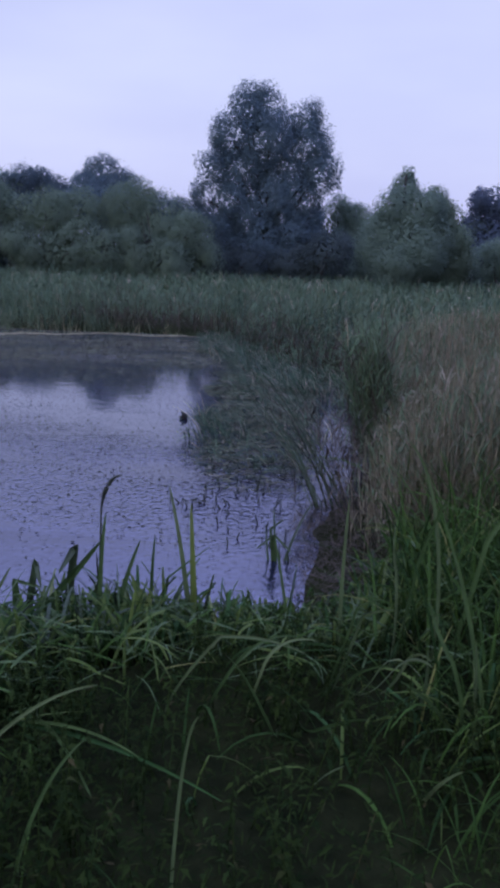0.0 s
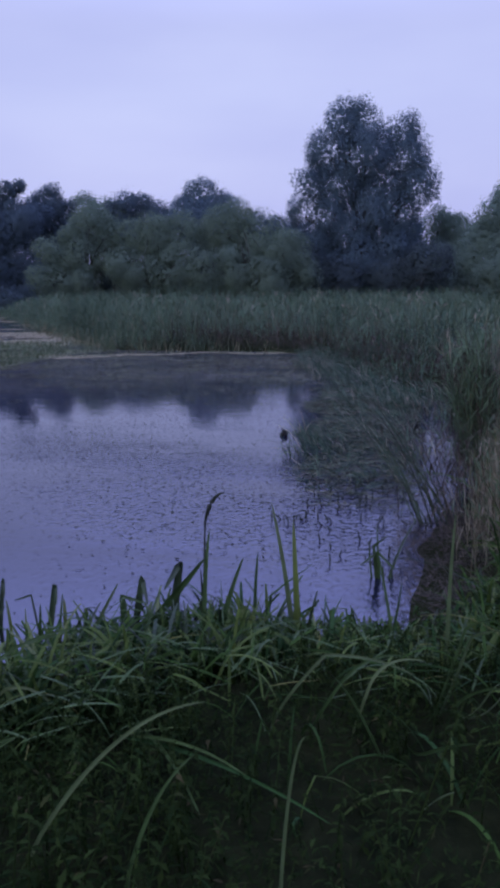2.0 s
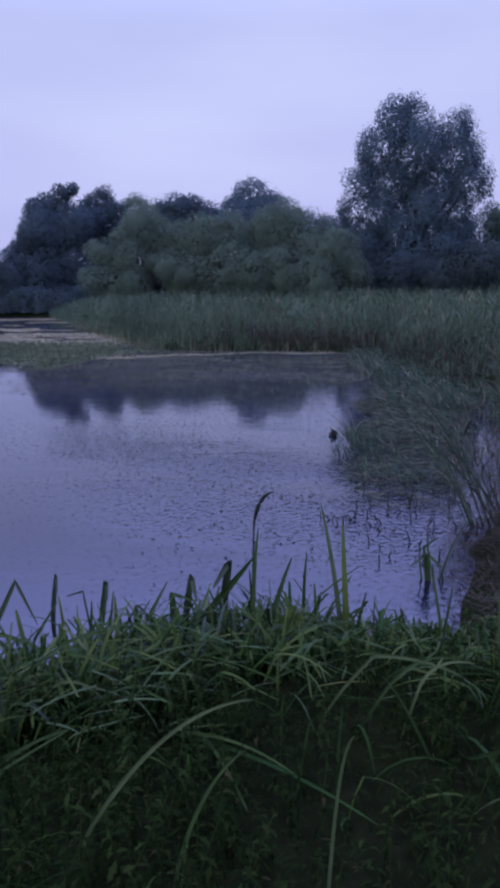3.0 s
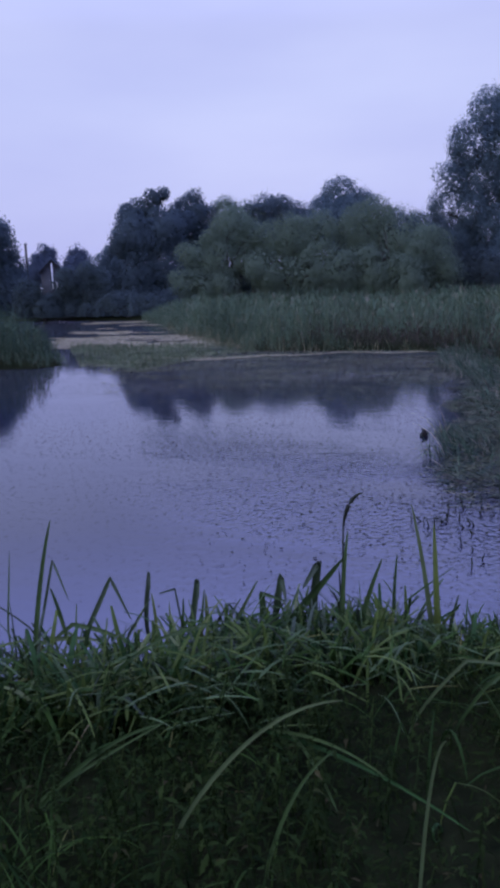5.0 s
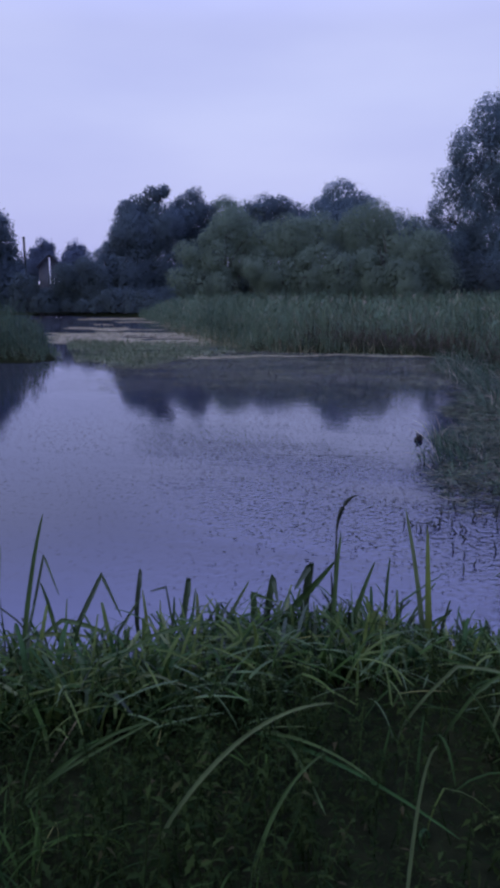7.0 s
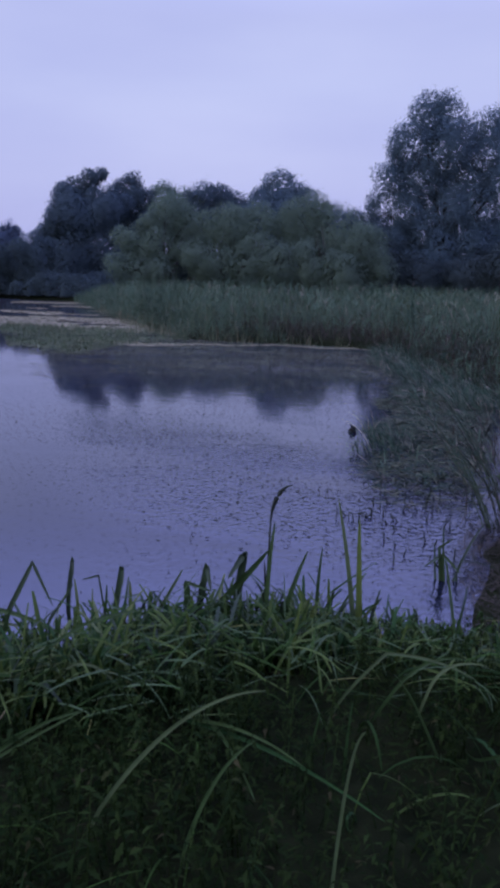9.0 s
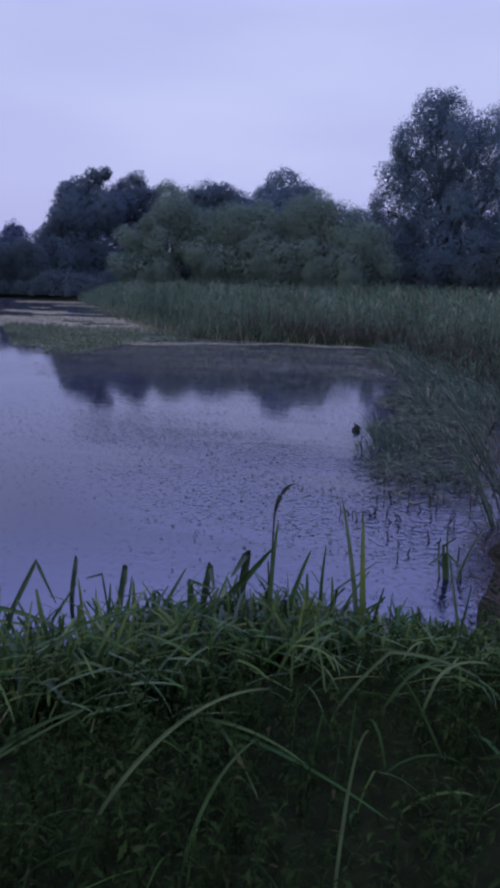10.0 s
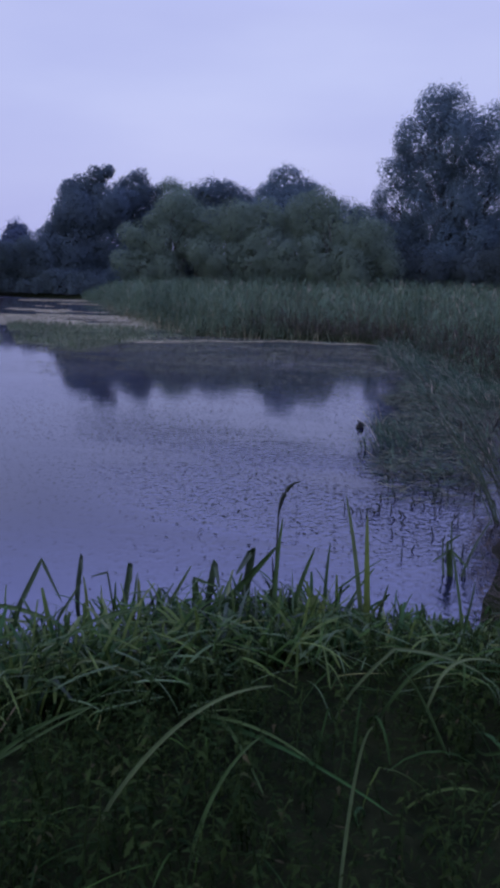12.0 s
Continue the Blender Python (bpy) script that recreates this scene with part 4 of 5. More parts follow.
# ---- floating weed and litter ----
def floating(xy, size, z=0.004, curl=None):
    n = len(xy)
    k = 4
    t = np.linspace(0, 2 * np.pi, k, endpoint=False)[None] + RNG.uniform(0, 6, n)[:, None]
    r = size[:, None] * RNG.uniform(0.6, 1.2, (n, k))
    st = RNG.uniform(0.5, 1, n)[:, None]
    ring = np.stack([xy[:, :1] + r * np.cos(t), xy[:, 1:] + r * np.sin(t) * st, np.full((n, k), z) + RNG.uniform(0, 0.003, (n, 1))], 2)
    if curl is not None:  # one side curled up out of the water
        ring[:, :, 2] += curl[:, None] * r * (1 + np.sin(t))
    v = ring.reshape(-1, 3)
    q = np.array([(0, 1, 2, 3)])
    return v, (q[None] + (np.arange(n) * k)[:, None, None]).reshape(-1, 4)


xy = scatter(95000, -10, 1.5, 3.6, 21, on_land(-30, -0.05, in_view))
xy = xy[RNG.random(len(xy)) < np.clip(0.5 + 0.5 * np.sin(xy[:, 0] * 0.9 + 2.1 * np.sin(xy[:, 1] * 0.4)) + (xy[:, 1] - 7) * 0.06, 0.12, 1) * np.clip((xy[:, 1] - 3.8) / 2.2, 0.1, 1) * np.clip((xy[:, 0] / xy[:, 1] + 0.5) / 0.2, 0.08, 1) * np.where((xy[:, 1] > 9.2) & (xy[:, 1] < 13), 0.45, 1)]
v, q = floating(xy, RNG.uniform(0.005, 0.016, len(xy)) * np.where((xy[:, 1] > 13) | (xy[:, 1] < 6.5), 0.7, 1.0),
                curl=np.where(RNG.random(len(xy)) < np.where(xy[:, 1] < 8.5, 0.1, 0.0), RNG.uniform(0.05, 0.22, len(xy)), 0.0))
dots = scatter(950, -3.5, 0.3, 5.2, 9.8, on_land(-30, -0.2, lambda p: RNG.random(len(p)) < np.clip((p[:, 0] / p[:, 1] + 0.42) / 0.15, 0, 1)))
v, q = join([(v, q), floating(dots, RNG.uniform(0.008, 0.019, len(dots)), curl=RNG.uniform(0.0, 0.15, len(dots)))])
stuff("floating_leaves", v, q, M_FLOAT, None, "small dark floating leaves scattered over the water", "floating leaves")
xy = np.concatenate([scatter(26000, -0.9, 1.7, 6.5, 14, on_land(-2.6, 0.0, lambda p: (p[:, 0] > -0.42 + 0.14 * np.sin(p[:, 1] * 3) - (p[:, 1] - 7) * 0.03) & (RNG.random(len(p)) < np.clip((p[:, 1] - 6.3) / 1.4, 0.05, 1)) & (p[:, 0] < p[:, 1] * 0.075 + 0.03))), scatter(1200, -1.5, 1, 12, 19, on_land(-1.2, 0.0))])
n = len(xy)
v, q = ribbons(np.column_stack([xy, RNG.uniform(0.004, 0.02, n)]), RNG.normal(0.4, 1.0, n) + math.pi * (RNG.random(n) < 0.5), RNG.uniform(0.05, 0.26, n), RNG.uniform(0.005, 0.013, n), RNG.uniform(1.35, 1.6, n), RNG.uniform(-0.1, 0.25, n), 2)
stuff("floating_litter", v, q, [M_LITTER, M_REED_DARKENED, M_STEM_DARK], np.repeat(RNG.choice(3, n, p=[0.4, 0.42, 0.18]), 2), "matted flattened reeds and weed afloat by the reed bed", "litter")


def drifts(p, scale, cut):
    return np.array([noise.noise((x * scale * 0.6, y * scale * 1.3, 3.1)) + 0.5 * noise.noise((x * scale * 1.8, y * scale * 4, 9.0)) for x, y in p]) > cut


# flat streaks of weed on the dark water before the far reeds
xy = scatter(60000, -9, 1.5, 11.0, 19.5, on_land(-30, -0.05, lambda p: in_view(p) & (p[:, 0] > -0.52 * p[:, 1]) & (RNG.random(len(p)) < np.clip((p[:, 1] - 11.0) / 5, 0.03, 1) ** 1.5) & drifts(p, 0.9, RNG.uniform(-0.4, 0.3, len(p)))))
n = len(xy)
v, q = ribbons(np.column_stack([xy, RNG.uniform(0.003, 0.007, n)]), RNG.normal(0, 0.25, n), RNG.uniform(0.03, 0.13, n), RNG.uniform(0.005, 0.014, n), np.full(n, math.pi / 2), np.zeros(n), 1)
stuff("weed_streaks", v, q, M_LITTER, None, "thin flat streaks of weed on the dark water", "floating weed")


def weed_mat(name, x0, x1, y0, y1, n, label, keep, size=(0.05, 0.16), up=1.0, green=0.5, flat=M_MAT, blades=(M_REED, M_REED_DRY)):
    xy = scatter(n, x0, x1, y0, y1, lambda p: (land(p) < -0.02) & keep(p))
    a = floating(xy, RNG.uniform(*size, len(xy)), 0.006)
    b = ribbons(np.column_stack([xy, np.full(len(xy), 0.0)]), RNG.uniform(0, 6.28, len(xy)), up * RNG.uniform(0.06, 0.28, len(xy)), RNG.uniform(0.012, 0.025, len(xy)), RNG.uniform(0, 0.8, len(xy)), RNG.uniform(0, 0.8, len(xy)), 2)
    v, q = join([a, b])
    stuff(name, v, q, [flat, *blades], np.concatenate([np.zeros(len(a[1]), int), np.where(RNG.random(len(b[1])) < green, 1, 2)]), label, "weed mat")


weed_mat("weed_mat", -22, -5.5, 22.2, 38, 34000, "pale straw-coloured floating weed mat before the far reeds",
         lambda p: (p[:, 0] > -0.62 * p[:, 1] + 0.8) & (p[:, 0] < -0.28 * p[:, 1] + 0.2) & drifts(p, 0.4, np.where(p[:, 1] < 27.5, -0.35, 0.1) + 0.5 * np.clip((-0.5 - p[:, 0] / p[:, 1]) / 0.08, 0, 1)), up=0.3, green=0.12, blades=(M_REED_STEM, M_REED_DRY))
front = lambda p: 19.7 + np.clip((p[:, 0] / p[:, 1] + 0.36) / 0.09, -1, 0) * 3.1 + 0.5 * np.sin(p[:, 0] * 1.9)
weed_mat("emergent_weed", -16, -4.2, 16.2, 23, 21000, "low brownish weeds growing up through the floating mat",
         lambda p: (p[:, 0] > -0.6 * p[:, 1] + 0.9) & (RNG.random(len(p)) < np.clip((-0.27 - p[:, 0] / p[:, 1]) / 0.13, 0, 1)) & (p[:, 1] > front(p) + RNG.exponential(0.35, len(p))) & drifts(p, 0.7, -0.32), (0.03, 0.1), 0.75, 0.7, M_LITTER, (M_REED_STEM, M_REED_MID))
weed_mat("margin_weed", -13, 0.5, 19.7, 34, 13000, "soft low weeds at the foot of the reed bed", lambda p: (land(p) > -0.6) & (p[:, 0] > -0.42 * p[:, 1]) & (p[:, 0] < -0.08 * p[:, 1]) & (RNG.random(len(p)) < np.clip((-0.02 - p[:, 0] / p[:, 1]) / 0.22, 0, 1)),
         (0.02, 0.07), 1.9, 0.6, M_LITTER, (M_REED_STEM, M_REED_DRY))
def fringe(p):
    """A pale line of weed that leaves the reeds' foot and widens out over the shallows."""
    line = np.interp(p[:, 0], [-8.6, -6.9, -5.8, -3.9, -1.6, -0.6], [19.3, 19.0, 19.5, 20.35, 20.4, 19.6])
    wide = np.interp(p[:, 0], [-8.6, -7.2, -6.2, -5.2, -0.6], [0.1, 0.42, 0.45, 0.2, 0.14])
    return np.abs(p[:, 1] - line - 0.12 * np.sin(p[:, 0] * 3.1)) < wide * RNG.uniform(0.3, 1.1, len(p))


weed_mat("weed_fringe", -8.6, -0.5, 18.3, 20.9, 9000, "thin pale line of floating weed along the reeds", fringe, (0.03, 0.1), 0.3)


# ---- stump and stems in the water ----
def stump(x, y):
    s = thing("stump", (x, y, 0), "small dark rotten stump standing out of the water", "stump")
    part("wood", mesh_of("wood", *tube([(0, 0, -0.3), (0, 0, 0.0), (0.004, 0, 0.03), (0.0, 0, 0.05), (-0.012, 0, 0.06)], [0.04, 0.048, 0.052, 0.042, 0.016], 12), M_STUMP, smooth=True), s)
    part("snag", mesh_of("snag", *tube([(-0.004, 0, 0.05), (-0.012, 0, 0.075), (-0.03, 0, 0.088)], [0.014, 0.011, 0.005], 7), M_STUMP, smooth=True), s)


stump(-0.82, 9.72)


def broken_stem(name, tall, snap, label):
    """A dead stem that stands in the water, some of them snapped over."""
    e = thing(name, (0, 0, 0), label, "reed stem", "broken stems in the water")
    part("stem", mesh_of("stem", *tube([(0, 0, -0.25), (0.004, 0, tall * 0.5), (0.0, 0, tall)], [0.004, 0.0045, 0.0025], 6), M_STALK, smooth=True), e)
    if snap:
        part("snapped_tip", mesh_of("snapped_tip", *tube([(0, 0, tall), (snap * 0.5, 0.0, tall * 1.1), (snap * 1.6, 0.01, tall * 0.8)], [0.0025, 0.0036, 0.0015], 6), M_STALK, smooth=True), e)
    return e


stem_kinds = [broken_stem("broken_stem", 0.045, 0.035, "dark snapped reed stem standing in the water"), broken_stem("broken_stem", 0.085, 0, "dark reed stem slanting out of the water"),
              broken_stem("broken_stem", 0.045, 0, "short dark upright reed stem in the water")]
for e, (x, y) in zip(stem_kinds, [(-0.52, 6.15), (-0.62, 6.2), (-0.3, 6.55)]):
    e.location = (x, y, 0)
for i in range(64):
    x, y = RNG.uniform(-0.35, 0.8), RNG.uniform(5.2, 7.4)
    if land(np.array([[x, y]]))[0] < -0.05 and x > -0.75 + (6.9 - y) * 0.35:
        e = copy_thing(stem_kinds[(1, 2, 1, 1, 2, 1, 1, 0)[i % 8]], pose(x, y, 0, RNG.uniform(-28, 28), RNG.normal(0, 20), RNG.uniform(0, 360)))
        e.scale = (1.15, 1.15, RNG.uniform(0.6, 1.7))

for i in range(9):  # a few together, away from the rest
    e = copy_thing(stem_kinds[(0, 1, 0)[i % 3]], pose(RNG.uniform(-0.62, -0.2), RNG.normal(6.2, 0.07), 0, RNG.uniform(-25, 25), RNG.normal(0, 40), RNG.choice([0, 180]) + RNG.normal(0, 20)))
    e.scale = (1.3, 1.3, RNG.uniform(0.6, 1.1))

# low reeds arching out of the water past the stump
xy = np.concatenate([np.column_stack([RNG.uniform(-0.66, -0.2, 44), RNG.uniform(8.4, 9.9, 44)]), scatter(430, -0.35, 1.6, 7.4, 14, on_land(-1.8, 0.1, lambda p: p[:, 0] < p[:, 1] * 0.085)),
                     scatter(2000, -1.2, 1.8, 11, 20.5, on_land(-1.0, 0.45))])
n = len(xy)
k = np.repeat(np.arange(n), 4)
v, q = ribbons(np.column_stack([xy, np.full(n, -0.03)])[k] + RNG.normal(0, 0.02, (4 * n, 3)) * [1, 1, 0], RNG.normal(math.pi, 0.9, 4 * n), RNG.uniform(0.2, 0.5, 4 * n) * np.where(k < 44, 1.15, np.where(xy[k, 1] > 11.5, 0.95, 0.62)), RNG.uniform(0.007, 0.014, 4 * n),
               RNG.uniform(0.1, 0.6, 4 * n), RNG.uniform(0.8, 2.2, 4 * n), 5)
stuff("arching_water_reeds", v, q, [M_REED_DARKENED, M_REED, M_PLUME], np.repeat(RNG.choice(3, 4 * n, p=[0.62, 0.26, 0.12]), 5), "low thin reeds arching out of the shallow water", "reeds")


# ---- the near bank ----
def lowered(p):
    """The sedge is shorter round the little inlet, and on the flattened strip by the water."""
    inlet = np.clip(1 - np.abs(p[:, 0] - 0.28) / 0.62, 0, 1) ** 0.6 * np.clip((p[:, 1] - 2.9) / 0.6, 0, 1)
    return 1 - 0.62 * inlet


def grass(n, box, length, width, lean, bend, seg, mat_name, name, label, test, fold=0.35, category="grass", tuft=14, folded=0.0, short=None, spread=0.07, blunt=0.5, lift=(0.08, 0.3)):
    c = np.column_stack([RNG.uniform(box[0], box[1], n // tuft), RNG.uniform(box[2], box[3], n // tuft)])
    off = RNG.normal(0, spread, (n // tuft * tuft, 2))
    xy = np.repeat(c, tuft, 0) + off
    ok = test(xy)
    xy, off = xy[ok], off[ok]
    m = len(xy)
    size = np.clip(short + (1 - short) * land(xy) / 0.9, short, 1) if short else np.ones(m)  # shorter towards the water
    size = size * lowered(xy)
    b = np.column_stack([xy, height(xy) - 0.01 + (RNG.uniform(*lift, m) * size if lean[0] > 0.7 else 0.0)])
    v, q = ribbons(b, np.arctan2(off[:, 1], off[:, 0]) + RNG.normal(0, 0.7, m), RNG.uniform(*length, m) * size, RNG.uniform(*width, m), RNG.uniform(*lean, m), RNG.uniform(*bend, m), seg, fold, blunt=blunt, kink=np.where(RNG.random(m) < folded, RNG.uniform(1.2, 2.3, m), 0.0))
    index = None if len(np.shape(mat_name)) == 0 else np.repeat(RNG.choice(len(mat_name), m, p=[0.44, 0.21, 0.35]), len(q) // m)
    return stuff(name, v, q, mat_name, index, label, category)


clear = lambda p: np.hypot(p[:, 0], p[:, 1]) > 0.7
bare_mud = lambda p: np.hypot((p[:, 0] - 0.6) * 1.1, (p[:, 1] - 5.0) * 0.62) < 0.42  # the trodden muddy inlet
SEDGES = [M_GRASS, M_BLADE_BLUE, M_SEDGE_BRIGHT]
hollow = lambda p: np.hypot((p[:, 0] - 0.25) / 0.6, (p[:, 1] - 2.0) / 0.55)  # a dark bare hollow under the weeds
grass(1300, (-4.5, 4, 0.8, 2.6), (0.2, 0.4), (0.006, 0.013), (0.1, 0.9), (0.6, 2.0), 8, M_GRASS, "bank_sedge", "dense arching green sedge covering the bank", on_land(0.02, 20, lambda p: clear(p) & (hollow(p) > 0.5) & (RNG.random(len(p)) < np.clip(0.5 + p[:, 0] * 0.6, 0.12, 1) + np.clip((-p[:, 0] / p[:, 1] - 0.52) * 6, 0, 0.8))), folded=0.15)
grass(9500, (-4.5, 4, 2.3, 5.2), (0.28, 0.5), (0.009, 0.02), (0.1, 1.0), (0.8, 2.3), 7, SEDGES, "upper_sedge", "thick tangle of arching sedge near the water", on_land(0.2, 20, lambda p: ~bare_mud(p) & (RNG.random(len(p)) < np.clip(1.22 - land(p) / 0.85, 0.03, 1) + np.clip((p[:, 0] - 0.2) * 0.7, 0, 0.6))), folded=0.3, short=0.6, blunt=0.4)
grass(7500, (-3.5, 2.5, 2.3, 5.0), (0.26, 0.46), (0.016, 0.034), (0.0, 0.55), (0.1, 1.5), 7, SEDGES, "waterside_sedge", "broad sedge blades with folded tips along the water's edge", on_land(0.0, 0.75, lambda p: ~bare_mud(p)), tuft=5, folded=0.45, short=0.7, blunt=0.28)
grass(2800, (-3.5, 2.5, 2.3, 5.0), (0.14, 0.34), (0.006, 0.016), (1.0, 1.6), (0.1, 1.0), 6, [M_GRASS, M_SEDGE_BRIGHT, M_BLADE], "lodged_sedge", "flattened sedge blades lying across the tangle", on_land(0.3, 1.25, lambda p: ~bare_mud(p)), tuft=3, lift=(0.1, 0.3))
grass(4600, (0.6, 5, 2.6, 7.5), (0.5, 1.0), (0.009, 0.02), (0.05, 0.6), (0.3, 1.7), 6, M_GRASS, "tall_bank_sedge", "tall green sedge beside the reeds", on_land(0.08, 6, lambda p: ~bare_mud(p) & (RNG.random(len(p)) < np.clip((p[:, 0] - 0.5) / 0.7, 0, 1)) & ((p[:, 1] < 3.7) | (p[:, 0] > 0.175 * p[:, 1]))), tuft=9, spread=0.05)
grass(12000, (-6, 6, -5, 1.0), (0.16, 0.4), (0.02, 0.04), (0.05, 0.9), (0.4, 1.8), 2, M_GRASS, "meadow_grass", "rough grass on the bank behind", on_land(0.05, 30, clear), 0, tuft=6, spread=0.2)
grass(9000, (-16, 16, -14, 0.6), (0.2, 0.45), (0.03, 0.05), (0.05, 0.9), (0.4, 1.8), 2, M_GRASS, "rough_meadow", "rough meadow grass away from the water", on_land(0.1, 40, lambda p: (np.abs(p[:, 0]) > 5.5) | (p[:, 1] < -4.5)), 0, tuft=6, spread=0.25)
grass(8000, (2.5, 14, 0.5, 9), (0.3, 0.7), (0.012, 0.026), (0.05, 0.7), (0.4, 1.6), 3, M_GRASS, "marsh_grass", "rough tall grass beside the reeds", on_land(0.5, 30, clear), 0, tuft=10, spread=0.16)


# ---- nettles ----
def nettle_leaf(long, wide, sag, teeth=8, jag=0.38):
    """A pointed deeply toothed leaf on a short stalk, folded along its midrib and sagging towards the tip; it points along x."""
    s = np.linspace(0, 1, teeth)
    half = wide / 2 * np.sin(np.pi * np.clip((s - 0.1) / 0.92, 0, 1) ** 0.72) * (1 + jag * np.where(np.arange(teeth) % 2, 1, -1)) + 0.0006
    x, z = long * s * np.cos(sag * s * 0.6), -long * sag * s ** 2 * 0.45
    rows = np.stack([np.column_stack([x + half * 0.25 * abs(k), k * half, z + abs(k) * half * 0.35]) for k in (-1, 0, 1)], 1)
    r = np.arange(teeth - 1)[:, None] * 3 + np.arange(2)[None]
    return rows.reshape(-1, 3), np.stack([r, r + 1, r + 4, r + 3], 2).reshape(-1, 4)


LEAF_SIZES = [(0.044, 0.0125, 0.7), (0.036, 0.0095, 1.0), (0.028, 0.008, 0.5), (0.05, 0.0145, 1.2)]
NETTLE_LEAVES = [nettle_leaf(*k) for k in LEAF_SIZES]
SMALL_LEAVES = [nettle_leaf(*k, 4) for k in LEAF_SIZES]  # for those farther in
LEAF_MESHES = [mesh_of("leaf", v, q, M_NETTLE, smooth=True) for v, q in NETTLE_LEAVES]


def nettle_plan(tall, seed):
    """Where the leaves of one nettle sit: pairs crosswise up the stem, the largest below the middle, a tuft at the top."""
    rng = np.random.default_rng(seed)
    lean = rng.normal(0, 0.09, 2)
    plan, n = [], int(6 + tall * 13)
    for k in range(n):
        f = 0.22 + 0.76 * k / (n - 1)
        spin = k * math.pi / 2 + rng.normal(0, 0.25)
        for o in (0, math.pi):
            size = (0.62 + 0.75 * math.sin(math.pi * (0.25 + 0.62 * f))) * rng.uniform(0.7, 1.1) * (0.55 if k == n - 1 else 0.85)
            m = Matrix.Translation((lean[0] * f * tall * 2, lean[1] * f * tall * 2, f * tall)) @ pose(0, 0, 0, rng.normal(0, 16), rng.uniform(-25, 30) - 20 * (k == n - 1), math.degrees(spin + o)) @ Matrix.Scale(size, 4)
            plan.append((int(rng.integers(4)) if k < n - 1 else 2, m))
    u = np.linspace(0, 1, 4)[:, None]
    stem = tube(u * [lean[0] * tall * 2, lean[1] * tall * 2, tall] - [0, 0, 0.01], 0.0032 - 0.0018 * u[:, 0], 5)
    return plan, stem


NETTLES = [nettle_plan(t, 40 + i) for i, t in enumerate((0.42, 0.36, 0.3, 0.46, 0.24, 0.33))]


def nettle(plan, stem):
    e = thing("nettle", (0, 0, -3), "leafy nettle in the undergrowth of the bank, green darkened for shade", "nettle", "nettles on the bank")
    part("stem", mesh_of("stem", *stem, M_NETTLE, smooth=True), e)
    for k, m in plan:
        part("leaf", LEAF_MESHES[k], e).matrix_basis = m
    return e


def nettle_ground(p):
    """Where the nettles stand: below the sedge, in patches, few in the bare hollow."""
    patch = np.sin(p[:, 0] * 4.1 + 2 * np.sin(p[:, 1] * 2.9)) * np.sin(p[:, 1] * 4.6 + 1.5 * np.sin(p[:, 0] * 3.0))
    s = land(p)
    return (s > 0.55) & (np.hypot(p[:, 0], p[:, 1]) > 0.95) & (patch > RNG.uniform(-1.2, 0.2, len(p))) & (RNG.random(len(p)) < np.clip((s - 0.5) / 0.5, 0, 1)) & (RNG.random(len(p)) < np.clip(hollow(p) ** 2, 0.6, 1))


models = [nettle(*plan) for plan in NETTLES]
spots = scatter(300, -2.0, 0.9, 1.55, 2.75, nettle_ground)[:110]
for i, (x, y) in enumerate(spots):
    z = float(height(np.array([[x, y]]))[0])
    m = pose(x, y, z, RNG.normal(0, 7), RNG.normal(0, 7), RNG.uniform(0, 360)) @ Matrix.Scale(RNG.uniform(0.75, 1.1), 4)
    if i < len(models):
        models[i].matrix_basis = m
    else:
        copy_thing(models[i % len(models)], m).scale = m.to_scale()
pieces = []
for x, y in scatter(1450, -2.7, 1.7, 1.1, 3.4, nettle_ground):
    plan, stem = NETTLES[RNG.integers(len(NETTLES))]
    z = float(height(np.array([[x, y]]))[0])
    at = np.array(pose(x, y, z, RNG.normal(0, 8), RNG.normal(0, 8), RNG.uniform(0, 360)) @ Matrix.Scale(RNG.uniform(0.5, 0.95), 4))
    for k, m in plan:
        v, q = SMALL_LEAVES[k]
        g = at @ np.array(m)
        pieces.append((v @ g[:3, :3].T + g[:3, 3], q))
    pieces.append((stem[0] @ at[:3, :3].T + at[:3, 3], stem[1]))
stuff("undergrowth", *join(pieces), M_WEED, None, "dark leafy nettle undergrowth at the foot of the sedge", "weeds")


# low creeping weeds on the soil below
xy = scatter(30000, -2.6, 1.7, 1.0, 3.4, on_land(0.35, 9, lambda p: (np.hypot(p[:, 0], p[:, 1]) > 0.8) & (np.sin(p[:, 0] * 6.3 + 2 * np.sin(p[:, 1] * 4.7)) * np.sin(p[:, 1] * 6.9 + 2 * np.sin(p[:, 0] * 5.1)) > RNG.uniform(-0.9, 0.5, len(p)))))
n = len(xy)
v, q = ribbons(np.column_stack([xy, height(xy) + RNG.uniform(0.01, 0.12, n)]), RNG.uniform(0, 6.28, n), RNG.uniform(0.015, 0.05, n), RNG.uniform(0.006, 0.016, n), RNG.uniform(0.7, 1.6, n), RNG.uniform(0.0, 0.9, n), 2, 0, 0.7)
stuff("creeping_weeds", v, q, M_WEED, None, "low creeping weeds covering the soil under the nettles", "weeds")


